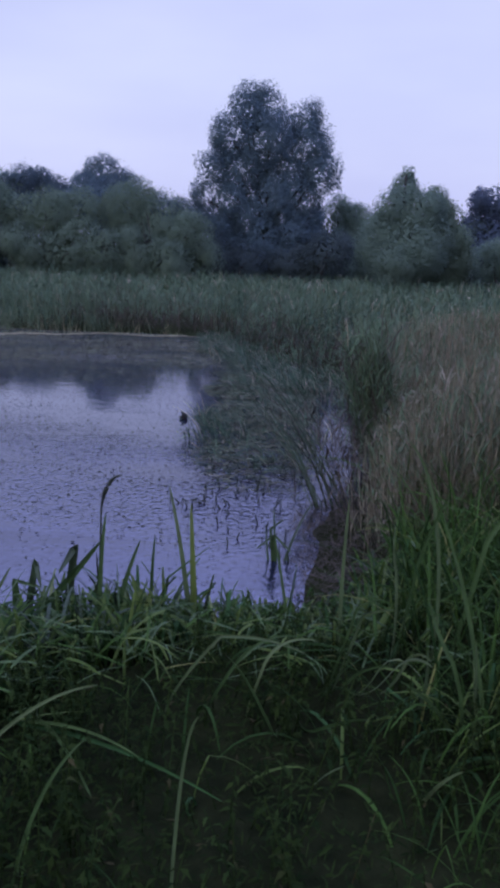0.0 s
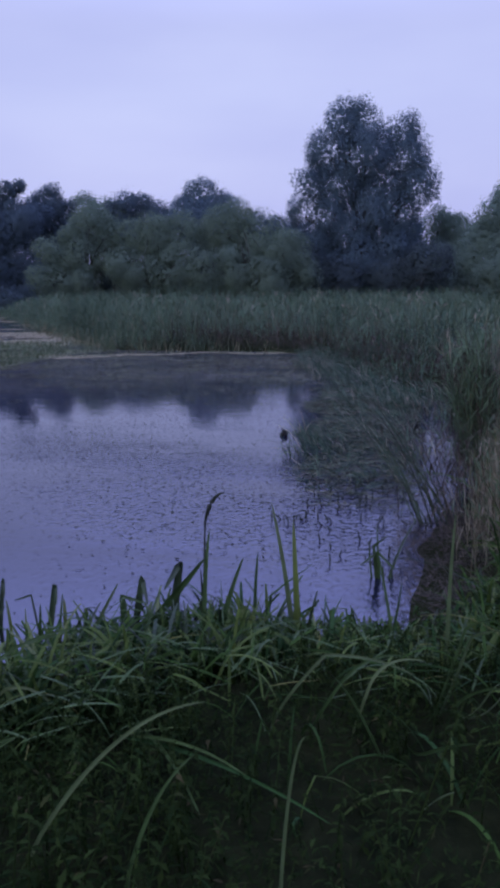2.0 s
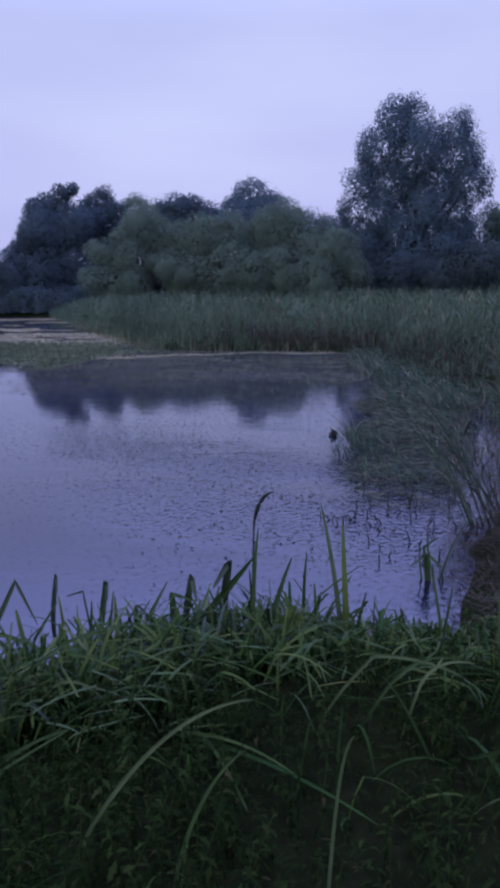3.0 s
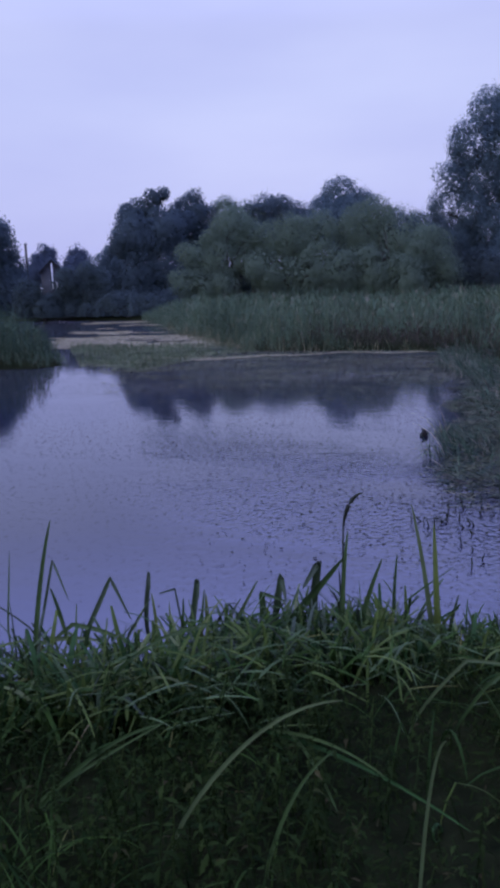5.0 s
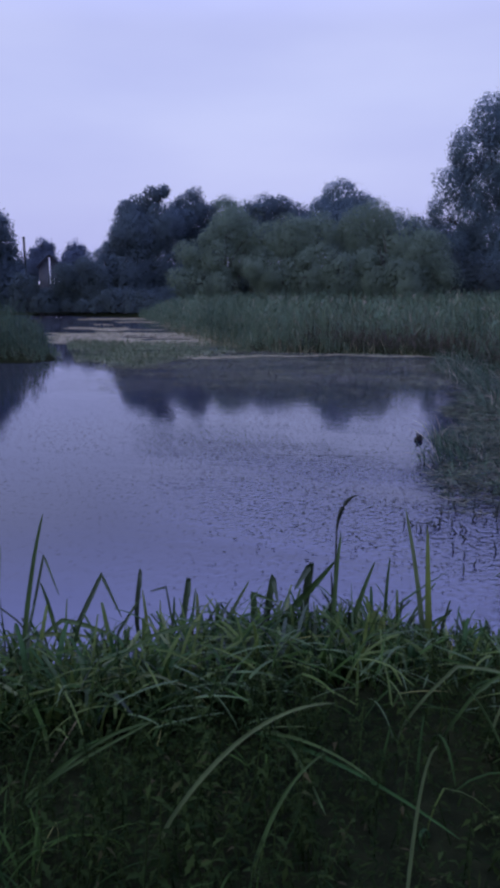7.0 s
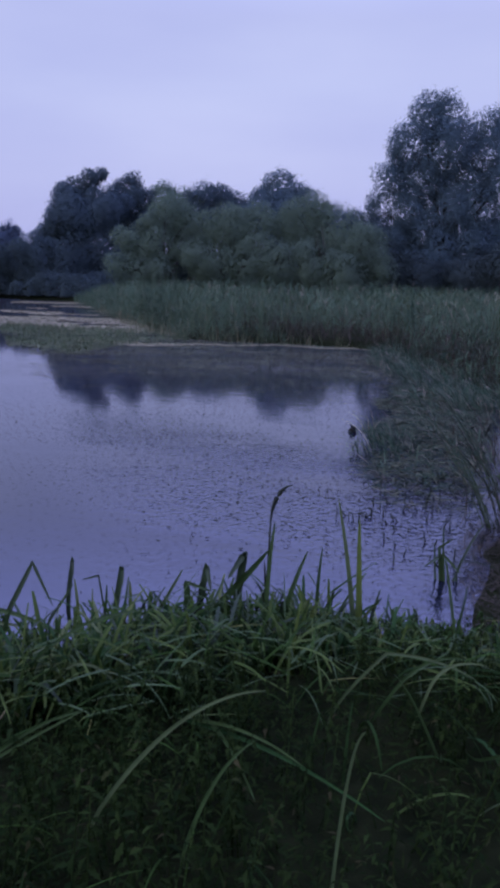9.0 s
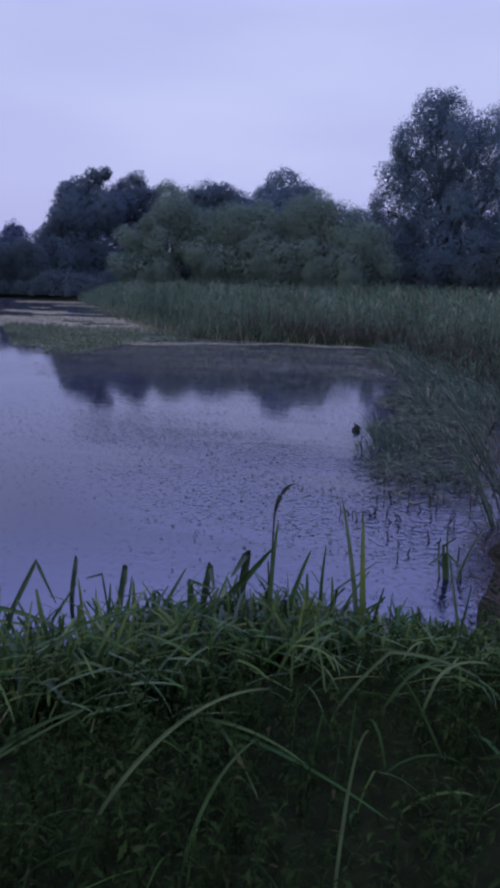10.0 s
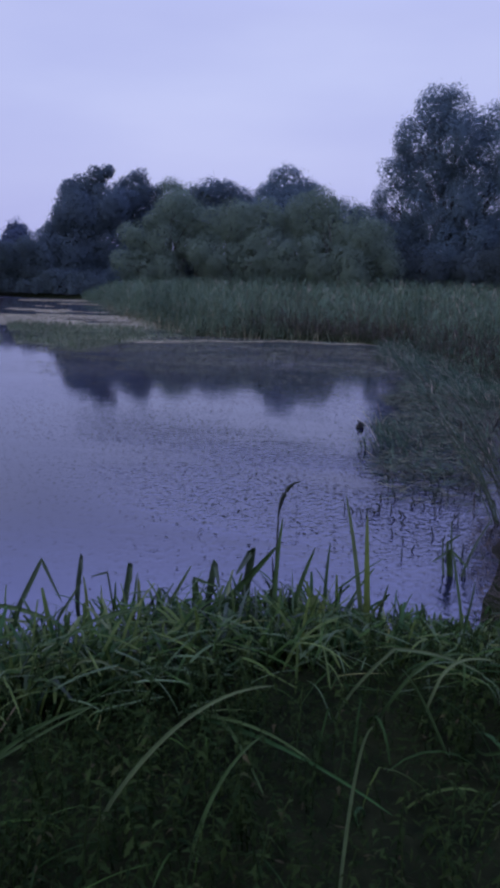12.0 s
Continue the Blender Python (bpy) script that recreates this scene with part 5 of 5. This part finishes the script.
# ---- sedge tufts by the water ----
def sedge_tuft_model(seed, mats):
    rng = np.random.default_rng(seed)
    e = thing("sedge_tuft", (0, 0, -3), "tuft of broad green sedge blades by the water", "sedge", "sedge tufts by the water")
    for k in range(9):
        one = lambda lo, hi: np.array([rng.uniform(lo, hi)])
        v, q = ribbons(np.array([[rng.normal(0, 0.025), rng.normal(0, 0.025), -0.02]]), one(0, 6.28), one(0.26, 0.5), one(0.016, 0.04), one(0.02, 0.6), one(0.1, 1.4), 9, 0.35, 0.3, np.array([rng.uniform(1.2, 2.2) * (rng.random() < 0.4)]))
        part("blade", mesh_of("blade", v, q, mats[k % len(mats)], smooth=True), e)
    return e


models = [sedge_tuft_model(70 + i, mats) for i, mats in enumerate(([M_BLADE, M_BLADE_BLUE, M_SEDGE_BRIGHT], [M_BLADE_DARK, M_BLADE_BLUE, M_BLADE], [M_SEDGE_BRIGHT, M_BLADE_YELLOW, M_BLADE], [M_BLADE_BLUE, M_BLADE, M_BLADE_DARK]))]
spots = scatter(400, -2.6, 0.9, 2.4, 4.2, on_land(0.04, 0.8, lambda p: ~bare_mud(p)))[:120]
for i, (x, y) in enumerate(spots):
    k = float(lowered(np.array([[x, y]]))[0]) * RNG.uniform(0.7, 1.0)
    m = pose(x, y, float(height(np.array([[x, y]]))[0]), RNG.normal(0, 6), RNG.normal(0, 6), RNG.uniform(0, 360)) @ Matrix.Scale(k, 4)
    if i < len(models):
        models[i].matrix_basis = m
    else:
        copy_thing(models[i % len(models)], m).scale = m.to_scale()


# ---- plants that stand out ----
STALK_TOP = (-0.694, 0.730)
CURVED_STALK = (3.7, 3.7, [(-0.717, 0.154, -0.704, 0.336, -0.72, 0.511, 0.0185, 0)])
SPEARS = (3.75, 3.75, [(-0.275, 0.213, -0.317, 0.555, -0.383, 0.83, 0.0355, 0), (-0.24, 0.041, -0.256, 0.389, -0.272, 0.754, 0.0437, 0), (-0.461, 0.237, -0.457, 0.428, -0.439, 0.602, 0.0219, 0), (-0.414, 0.168, -0.393, 0.289, -0.37, 0.407, 0.0301, 0), (-0.21, 0.133, -0.181, 0.282, -0.152, 0.41, 0.0246, 0)])
BENT_A = (3.6, 3.6, [(-0.903, 0.314, -0.767, 0.486, -0.671, 0.618, 0.0473, 0), (-0.83, 0.35, -0.794, 0.581, -0.859, 0.466, 0.0499, 1), (-1.018, 0.287, -0.982, 0.496, -0.942, 0.389, 0.0446, 1), (-0.687, 0.263, -0.685, 0.521, -0.66, 0.733, 0.0289, 0), (-0.589, 0.317, -0.552, 0.463, -0.494, 0.615, 0.0289, 0)])
BENT_B = (3.55, 3.55, [(-1.074, 0.258, -1.076, 0.414, -0.929, 0.399, 0.0271, 1), (-1.062, 0.171, -1.059, 0.304, -1.064, 0.415, 0.0444, 0), (-1.237, 0.196, -1.167, 0.338, -1.1, 0.464, 0.0271, 0), (-1.349, -0.0, -1.354, 0.183, -1.354, 0.4, 0.0444, 0)])
BENT_C = (3.5, 3.5, [(-1.416, 0.259, -1.392, 0.469, -1.381, 0.375, 0.0365, 1), (-1.372, 0.233, -1.369, 0.323, -1.362, 0.418, 0.017, 0), (-1.661, 0.324, -1.639, 0.492, -1.615, 0.419, 0.0413, 1), (-1.486, 0.311, -1.512, 0.411, -1.586, 0.392, 0.0194, 1)])
YELLOW = (3.5, 3.5, [(-1.61, 0.116, -1.611, 0.269, -1.629, 0.394, 0.0241, 0), (-1.541, 0.124, -1.544, 0.245, -1.549, 0.341, 0.0241, 0), (-1.484, 0.161, -1.463, 0.284, -1.465, 0.373, 0.0197, 0), (-0.495, 0.258, -0.47, 0.418, -0.537, 0.337, 0.0263, 1), (-0.472, 0.246, -0.439, 0.389, -0.418, 0.294, 0.0197, 1)])
INVERTED_V = (3.4, 3.4, [(-1.945, 0.209, -1.805, 0.487, -1.682, 0.291, 0.0354, 1), (-2.081, 0.207, -2.097, 0.322, -2.131, 0.423, 0.026, 0), (-1.715, 0.21, -1.664, 0.29, -1.597, 0.4, 0.0212, 0)])
SMALL_V = (3.2, 3.2, [(-2.087, 0.281, -1.977, 0.649, -1.863, 0.488, 0.018, 1), (-2.265, 0.312, -2.255, 0.476, -2.244, 0.657, 0.012, 0), (-2.143, 0.281, -2.239, 0.345, -2.426, 0.425, 0.01, 0), (-2.046, 0.203, -2.131, 0.312, -1.994, 0.267, 0.014, 1)])
LYING = (3.1, 3.1, [(-1.854, 0.372, -1.636, 0.379, -1.418, 0.266, 0.0271, 0), (-2.06, 0.247, -1.901, 0.336, -1.654, 0.321, 0.0291, 0), (-1.614, 0.27, -1.385, 0.365, -1.194, 0.426, 0.0213, 0), (-2.378, 0.225, -2.251, 0.219, -2.113, 0.182, 0.0174, 0)])
LEFT_TALL = (3.0, 3.0, [(-1.995, 0.3, -1.945, 0.661, -1.875, 0.901, 0.0284, 0), (-2.332, 0.573, -2.243, 0.773, -2.173, 0.952, 0.0306, 0), (-2.1, 0.146, -2.111, 0.343, -2.136, 0.491, 0.0394, 0), (-2.266, 0.211, -2.254, 0.327, -2.242, 0.408, 0.0306, 0), (-2.216, 0.274, -2.201, 0.361, -2.178, 0.431, 0.0197, 0)])
WATER_TUFT = (5.0, 5.0, [(0.201, -0.17, 0.186, 0.025, 0.168, 0.37, 0.0278, 0), (0.197, -0.151, 0.169, 0.168, 0.062, 0.094, 0.0312, 1), (0.204, -0.15, 0.176, 0.179, 0.293, 0.08, 0.0278, 1), (0.22, -0.189, 0.255, 0.125, 0.426, 0.413, 0.0243, 0), (0.176, -0.191, 0.14, -0.035, 0.122, 0.235, 0.0208, 0), (0.235, -0.189, 0.221, -0.032, 0.211, 0.115, 0.0243, 0), (0.189, -0.151, 0.152, 0.217, 0.229, 0.296, 0.0312, 1), (0.252, -0.228, 0.289, -0.068, 0.268, 0.067, 0.0278, 0)])
DOCK = (2.9, 2.9, [(-1.771, 0.032, -1.789, 0.126, -1.788, 0.272, 0.0524, 0), (-1.815, 0.011, -1.896, 0.083, -1.96, 0.012, 0.0443, 0), (-1.757, 0.02, -1.679, 0.127, -1.624, 0.121, 0.0403, 0), (-1.893, -0.227, -1.924, -0.175, -1.976, -0.227, 0.0483, 0), (-1.863, -0.222, -1.869, -0.109, -1.82, -0.045, 0.0443, 0)])
BRIGHT_TUFT = (3.1, 3.1, [(-1.718, -0.028, -1.758, 0.116, -1.842, 0.1, 0.0116, 0), (-1.706, -0.026, -1.731, 0.126, -1.789, 0.136, 0.0116, 0), (-1.697, -0.025, -1.711, 0.134, -1.75, 0.162, 0.0116, 0), (-1.689, -0.023, -1.691, 0.141, -1.711, 0.188, 0.0116, 0), (-1.683, -0.023, -1.678, 0.146, -1.686, 0.205, 0.0116, 0), (-1.677, -0.022, -1.665, 0.151, -1.66, 0.223, 0.0116, 0), (-1.671, -0.021, -1.653, 0.15, -1.637, 0.211, 0.0116, 0), (-1.668, -0.021, -1.646, 0.149, -1.625, 0.206, 0.0116, 0), (-1.659, -0.019, -1.627, 0.146, -1.59, 0.189, 0.0116, 0), (-1.65, -0.018, -1.609, 0.143, -1.555, 0.172, 0.0116, 0), (-1.641, -0.017, -1.59, 0.141, -1.521, 0.156, 0.0116, 0), (-1.633, -0.016, -1.571, 0.138, -1.486, 0.139, 0.0116, 0)])
STRAW = (2.3, 2.3, [(-1.556, 0.063, -1.422, 0.27, -1.315, 0.437, 0.0101, 0), (-1.438, -0.078, -1.386, -0.009, -1.324, 0.061, 0.0086, 0)])
DEWY = (2.5, 2.5, [(-1.446, 0.109, -1.397, 0.225, -1.325, 0.376, 0.0234, 0), (-1.421, 0.125, -1.364, 0.254, -1.347, 0.322, 0.0141, 0)])
RIGHT_LOW = (2.6, 2.4, [(0.469, 0.511, 0.509, 0.67, 0.58, 0.603, 0.013, 0), (0.382, 0.486, 0.401, 0.6, 0.474, 0.673, 0.0114, 0), (0.635, 0.408, 0.631, 0.571, 0.595, 0.703, 0.0146, 0), (0.756, 0.28, 0.658, 0.468, 0.518, 0.581, 0.0179, 0), (0.836, 0.193, 0.797, 0.452, 0.743, 0.748, 0.0179, 0), (0.627, 0.253, 0.674, 0.394, 0.696, 0.429, 0.0146, 0), (0.573, 0.569, 0.596, 0.652, 0.612, 0.648, 0.013, 0), (0.282, 0.125, 0.296, 0.239, 0.282, 0.199, 0.013, 1), (0.406, 0.721, 0.454, 0.789, 0.491, 0.816, 0.013, 0), (0.385, 0.751, 0.423, 0.837, 0.46, 0.869, 0.0114, 0)])
LEFT_LOW = (2.4, 2.4, [(-1.847, -0.108, -1.79, 0.149, -1.779, 0.354, 0.0267, 0), (-1.758, -0.041, -1.762, 0.178, -1.837, 0.291, 0.0233, 0), (-1.935, -0.074, -1.853, 0.09, -1.737, 0.17, 0.02, 0), (-1.731, -0.11, -1.694, 0.02, -1.599, 0.104, 0.015, 0)])
ARCH = (1.75, 1.75, [(-0.739, 0.563, -0.542, 0.872, -0.343, 0.899, 0.0131, 0), (-0.532, 0.459, -0.467, 0.681, -0.368, 0.759, 0.012, 0)])
DROOP = (2.5, 1.9, [(-0.683, 0.347, -0.527, 0.479, -0.385, 0.502, 0.025, 0), (-0.739, 0.33, -0.367, 0.471, -0.037, 0.474, 0.0187, 0), (-0.729, 0.338, -0.465, 0.542, -0.259, 0.633, 0.0141, 0)])
PALE_TONGUE = (1.6, 1.6, [(-0.142, 0.559, -0.122, 0.917, -0.089, 0.933, 0.009, 0)])
LEFT_ARCH = (1.9, 1.9, [(-1.281, 0.382, -1.052, 0.645, -0.862, 0.705, 0.0154, 0), (-1.216, 0.451, -1.057, 0.571, -0.89, 0.679, 0.0107, 0)])
SIDE_ARCH = (2.6, 2.6, [(-1.243, 0.427, -1.106, 0.49, -0.998, 0.264, 0.0146, 0), (-1.333, 0.484, -1.148, 0.665, -0.897, 0.704, 0.013, 0), (-0.078, 0.631, 0.091, 0.642, 0.225, 0.567, 0.013, 0), (-0.042, 0.499, 0.053, 0.658, 0.193, 0.635, 0.0146, 0), (0.079, 0.537, 0.128, 0.647, 0.258, 0.623, 0.013, 0)])
RIGHT_SPEAR = (3.2, 3.2, [(0.406, 0.289, 0.403, 0.673, 0.42, 0.968, 0.022, 0), (0.394, 0.21, 0.381, 0.341, 0.387, 0.419, 0.028, 0), (0.193, 0.36, 0.159, 0.589, 0.115, 0.787, 0.016, 0), (0.168, 0.385, 0.207, 0.565, 0.214, 0.666, 0.016, 0)])
RIGHT_WIDE = (2.5, 2.5, [(0.809, 0.495, 0.736, 0.859, 0.629, 1.13, 0.021, 0), (0.82, 0.281, 0.784, 0.515, 0.769, 0.71, 0.0187, 0), (0.702, 0.615, 0.637, 0.715, 0.612, 0.835, 0.0172, 0), (0.55, 0.116, 0.706, 0.363, 0.806, 0.324, 0.0187, 0)])
RIGHT_ARCH = (3.0, 3.0, [(0.754, 0.741, 0.719, 1.15, 0.597, 1.26, 0.018, 0), (0.673, 0.784, 0.705, 0.924, 0.758, 1.067, 0.016, 0), (0.588, 0.734, 0.558, 0.85, 0.571, 0.976, 0.0169, 0), (0.929, 0.864, 0.981, 1.003, 1.062, 1.051, 0.0244, 0)])
LOW_ARCH = (2.4, 2.0, [(0.584, 0.082, 0.602, 0.364, 0.633, 0.52, 0.0165, 0), (0.535, -0.164, 0.536, 0.112, 0.564, 0.315, 0.015, 0), (0.236, 0.176, 0.257, 0.38, 0.295, 0.529, 0.0135, 0), (0.252, 0.408, 0.331, 0.574, 0.347, 0.688, 0.012, 0), (0.478, 0.619, 0.499, 0.801, 0.52, 0.838, 0.0135, 0), (0.104, 0.402, 0.004, 0.728, -0.043, 0.866, 0.012, 0)])



def bezier_blade(y, y2, x0, z0, x1, z1, x2, z2, w, folded, name, parent, base, mat_name, depth=0.05):
    """One broad blade: from the ground through its foot along a bow to its tip, keeled, tapering to a point."""
    seg = 16
    yaw = RNG.uniform(-depth, depth)
    b, c, e = (np.array([x0, y, z0]), np.array([x1, (y + y2) / 2 + yaw * 0.5, z1]), np.array([x2, y2 + yaw, z2]))
    u = np.linspace(0, 1, seg + 1)[:, None]
    p = (1 - u) ** 2 * b + 2 * u * (1 - u) * c + u ** 2 * e
    if folded:  # two straight lengths with a sharp crease
        p = np.concatenate([b + (c - b) * np.linspace(0, 1, 9)[:, None] ** 0.9, c + (e - c) * np.linspace(0, 1, 9)[1:, None]])
        p[:, 1] -= 0.05 * np.clip(np.linspace(-1, 1, 17), 0, 1)
    g = float(height(np.array([[x0, y]]))[0])
    d = b - c
    k = min(2.0, (z0 - g) / max(0.05, -d[2])) if z0 > g else 0.05  # on along the blade down to the soil
    foot = b + d * k
    foot[2] = min(g, z0 - 0.02)
    t = np.linspace(1, 0, 7)[:-1, None]
    low = b + (foot - b) * t * np.hstack([1 - 0.4 * t, t ** 0, t ** 0]) + [0, 0.16, 0] * t ** 2  # bows back under the others
    p = np.concatenate([low, p])
    n = len(p)
    s = np.linspace(0, 1, n)
    t = np.gradient(p, axis=0); t /= np.linalg.norm(t, axis=1)[:, None]
    ang = RNG.uniform(-0.5, 0.5) + np.linspace(0, RNG.uniform(-0.6, 0.6), n)
    view = np.column_stack([np.sin(ang), -np.cos(ang), np.full(n, 0.25)])
    side = np.cross(t, view); side /= np.linalg.norm(side, axis=1)[:, None]
    nor = np.cross(side, t)
    hw = (w / 2 * np.clip(1 - s, 0.0, 1) ** 0.45 * np.clip(0.6 + s, 0, 1))[:, None] + 0.0006
    v = np.stack([p - side * hw, p - side * hw * 0.5 - nor * hw * 0.25, p - nor * hw * 0.45, p + side * hw * 0.5 - nor * hw * 0.25, p + side * hw], 1).reshape(-1, 3) - base
    r = np.arange(n - 1)[:, None] * 5 + np.arange(4)[None]
    q = np.stack([r, r + 1, r + 6, r + 5], 2).reshape(-1, 4)
    return part(name, mesh_of(name, v, q, mat_name, smooth=True), parent)


def plant(name, spec, label, mats, category="plant"):
    y, y2, rows = spec
    bx = rows[0][0]
    base = np.array([bx, y, float(height(np.array([[bx, y]]))[0])])
    root = thing(name, base, label, category)
    for i, row in enumerate(rows):
        bezier_blade(y, y2, *row, "leaf", root, base, mats[i % len(mats)])
    return root, base


stalk, sb = plant("curved_stalk", CURVED_STALK, "dark stalk with a drooping curved tip at the water's edge", [M_STALK])
sx, sz = STALK_TOP
a = np.linspace(0, 1, 12)
tip = np.column_stack([0.1 * a ** 1.7, 0 * a, -0.01 + 0.18 * np.sin(a * 1.48)]) + [sx, 3.7, sz] - sb
part("stem", mesh_of("stem", *tube(np.array([(sx - 0.03, 3.7, 0.1), (sx - 0.008, 3.7, sz * 0.6), (sx, 3.7, sz + 0.01)]) - sb, [0.0065, 0.0055, 0.0045], 7), M_STALK, smooth=True), stalk)
part("drooping_tip", mesh_of("drooping_tip", *tube(tip, 0.0045 + 0.0085 * np.sin(np.clip(a, 0, 0.98) * 3.1) ** 1.5 - 0.003 * a, 8), M_STALK, smooth=True), stalk)
G, D, Y, P = M_BLADE, M_BLADE_DARK, M_BLADE_YELLOW, M_BLADE_PALE
plant("sword_sedge", SPEARS, "upright sword-like sedge leaves, one of them yellowing", [P, Y, G, D, D])
plant("bent_sedge", BENT_A, "broad sedge leaves creased and folded over at the water's edge", [G, D, D, G])
plant("bent_sedge", BENT_B, "broad blue-green sedge leaves, one creased level", [G, G, P, Y])
plant("bent_sedge", BENT_C, "short dark sedge leaves with snapped tips", [D, G, D, D])
plant("yellowing_sedge", YELLOW, "short yellow-green sedge leaves in the tangle", [Y, Y, G, Y])
plant("folded_sedge", INVERTED_V, "sedge leaf folded into an upside-down V", [D, G, D])
plant("folded_sedge", SMALL_V, "thin dark sedge leaf bent over in a V", [D, G, D, D])
plant("lying_sedge", LYING, "broad sedge leaves lying flat across the edge", [G, P, G, D])
plant("sedge_tuft", WATER_TUFT, "green sedge tuft standing in the shallow water", [G, D, G, D, G, G])
plant("dock_weed", DOCK, "broad-leaved weed with pale pointed leaves", [P, G, G])
plant("grass_tuft", BRIGHT_TUFT, "fine yellow-green grass tuft in the sedge", [Y, G, Y])
plant("dead_stalk", STRAW, "dry straw-coloured stalk lying over the undergrowth", [M_REED_DRY])
plant("dewy_sedge", DEWY, "dark broad leaf glistening with dew", [M_DEWY, D])
plant("arching_sedge", RIGHT_LOW, "short pale leaves arching in the dark tangle", [P, G, P, G])
plant("broad_sedge", LEFT_LOW, "broad blue-green leaves beside the dark undergrowth", [G, D, P])
plant("arching_sedge", ARCH, "long pale sedge leaves in a wide arch", [M_BLADE_PALE, M_BLADE])
plant("drooping_sedge", DROOP, "broad sedge leaves drooping outward from one point", [M_BLADE, M_BLADE_BLUE])
plant("pale_sedge", PALE_TONGUE, "single pale leaf with a curled-over tip", [M_BLADE_PALE])
plant("arching_sedge", LEFT_ARCH, "green sedge leaves arching low over the undergrowth", [M_BLADE])
plant("arching_sedge", SIDE_ARCH, "thin pale leaves arching over the sedge", [M_BLADE_PALE, M_BLADE])
plant("tall_sedge", LEFT_TALL, "tall dark sedge leaves standing before the water", [G, D, D, D, G])
plant("sword_sedge", RIGHT_SPEAR, "tall pale upright leaf beside a yellow-green one", [M_BLADE_PALE, M_BLADE_YELLOW, M_BLADE, M_BLADE])
plant("broad_sedge", RIGHT_WIDE, "very broad blue-green leaves leaning over", [M_BLADE, M_BLADE_PALE, M_BLADE])
plant("arching_sedge", RIGHT_ARCH, "pale leaves bowed over beside the brown reeds", [M_BLADE_PALE, M_BLADE])
plant("arching_sedge", LOW_ARCH, "thin pale leaves bowed low over the undergrowth", [M_BLADE_PALE, M_BLADE])
ARCHED = []
for k in range(16):
    x, reach, top = RNG.uniform(0.52, 0.84), RNG.uniform(0.35, 0.68), RNG.uniform(0.55, 1.08)
    ARCHED.append((x, -0.02, x - reach * 0.38, top * 0.62, x - reach, top, RNG.uniform(0.008, 0.016), 0))
arched, foot = plant("arched_reed", (6.2, 6.5, ARCHED), "dark dead reed stems leaning over the water in a sheaf", [D, M_STALK, D])
for x0, z0, x1, z1, x2, z2, w, folded in ARCHED[::2]:  # pale leaves hanging from the tips
    tip = np.array([[x2 + 0.02, 6.48, z2 - 0.02]]) - foot
    v, q = ribbons(tip, np.array([RNG.normal(math.pi, 0.5)]), np.array([RNG.uniform(0.1, 0.2)]), np.array([0.012]), np.array([0.9]), np.array([RNG.uniform(0.9, 1.7)]), 6)
    part("tip_leaf", mesh_of("tip_leaf", v, q, M_PLUME), arched, "pale withered leaf")
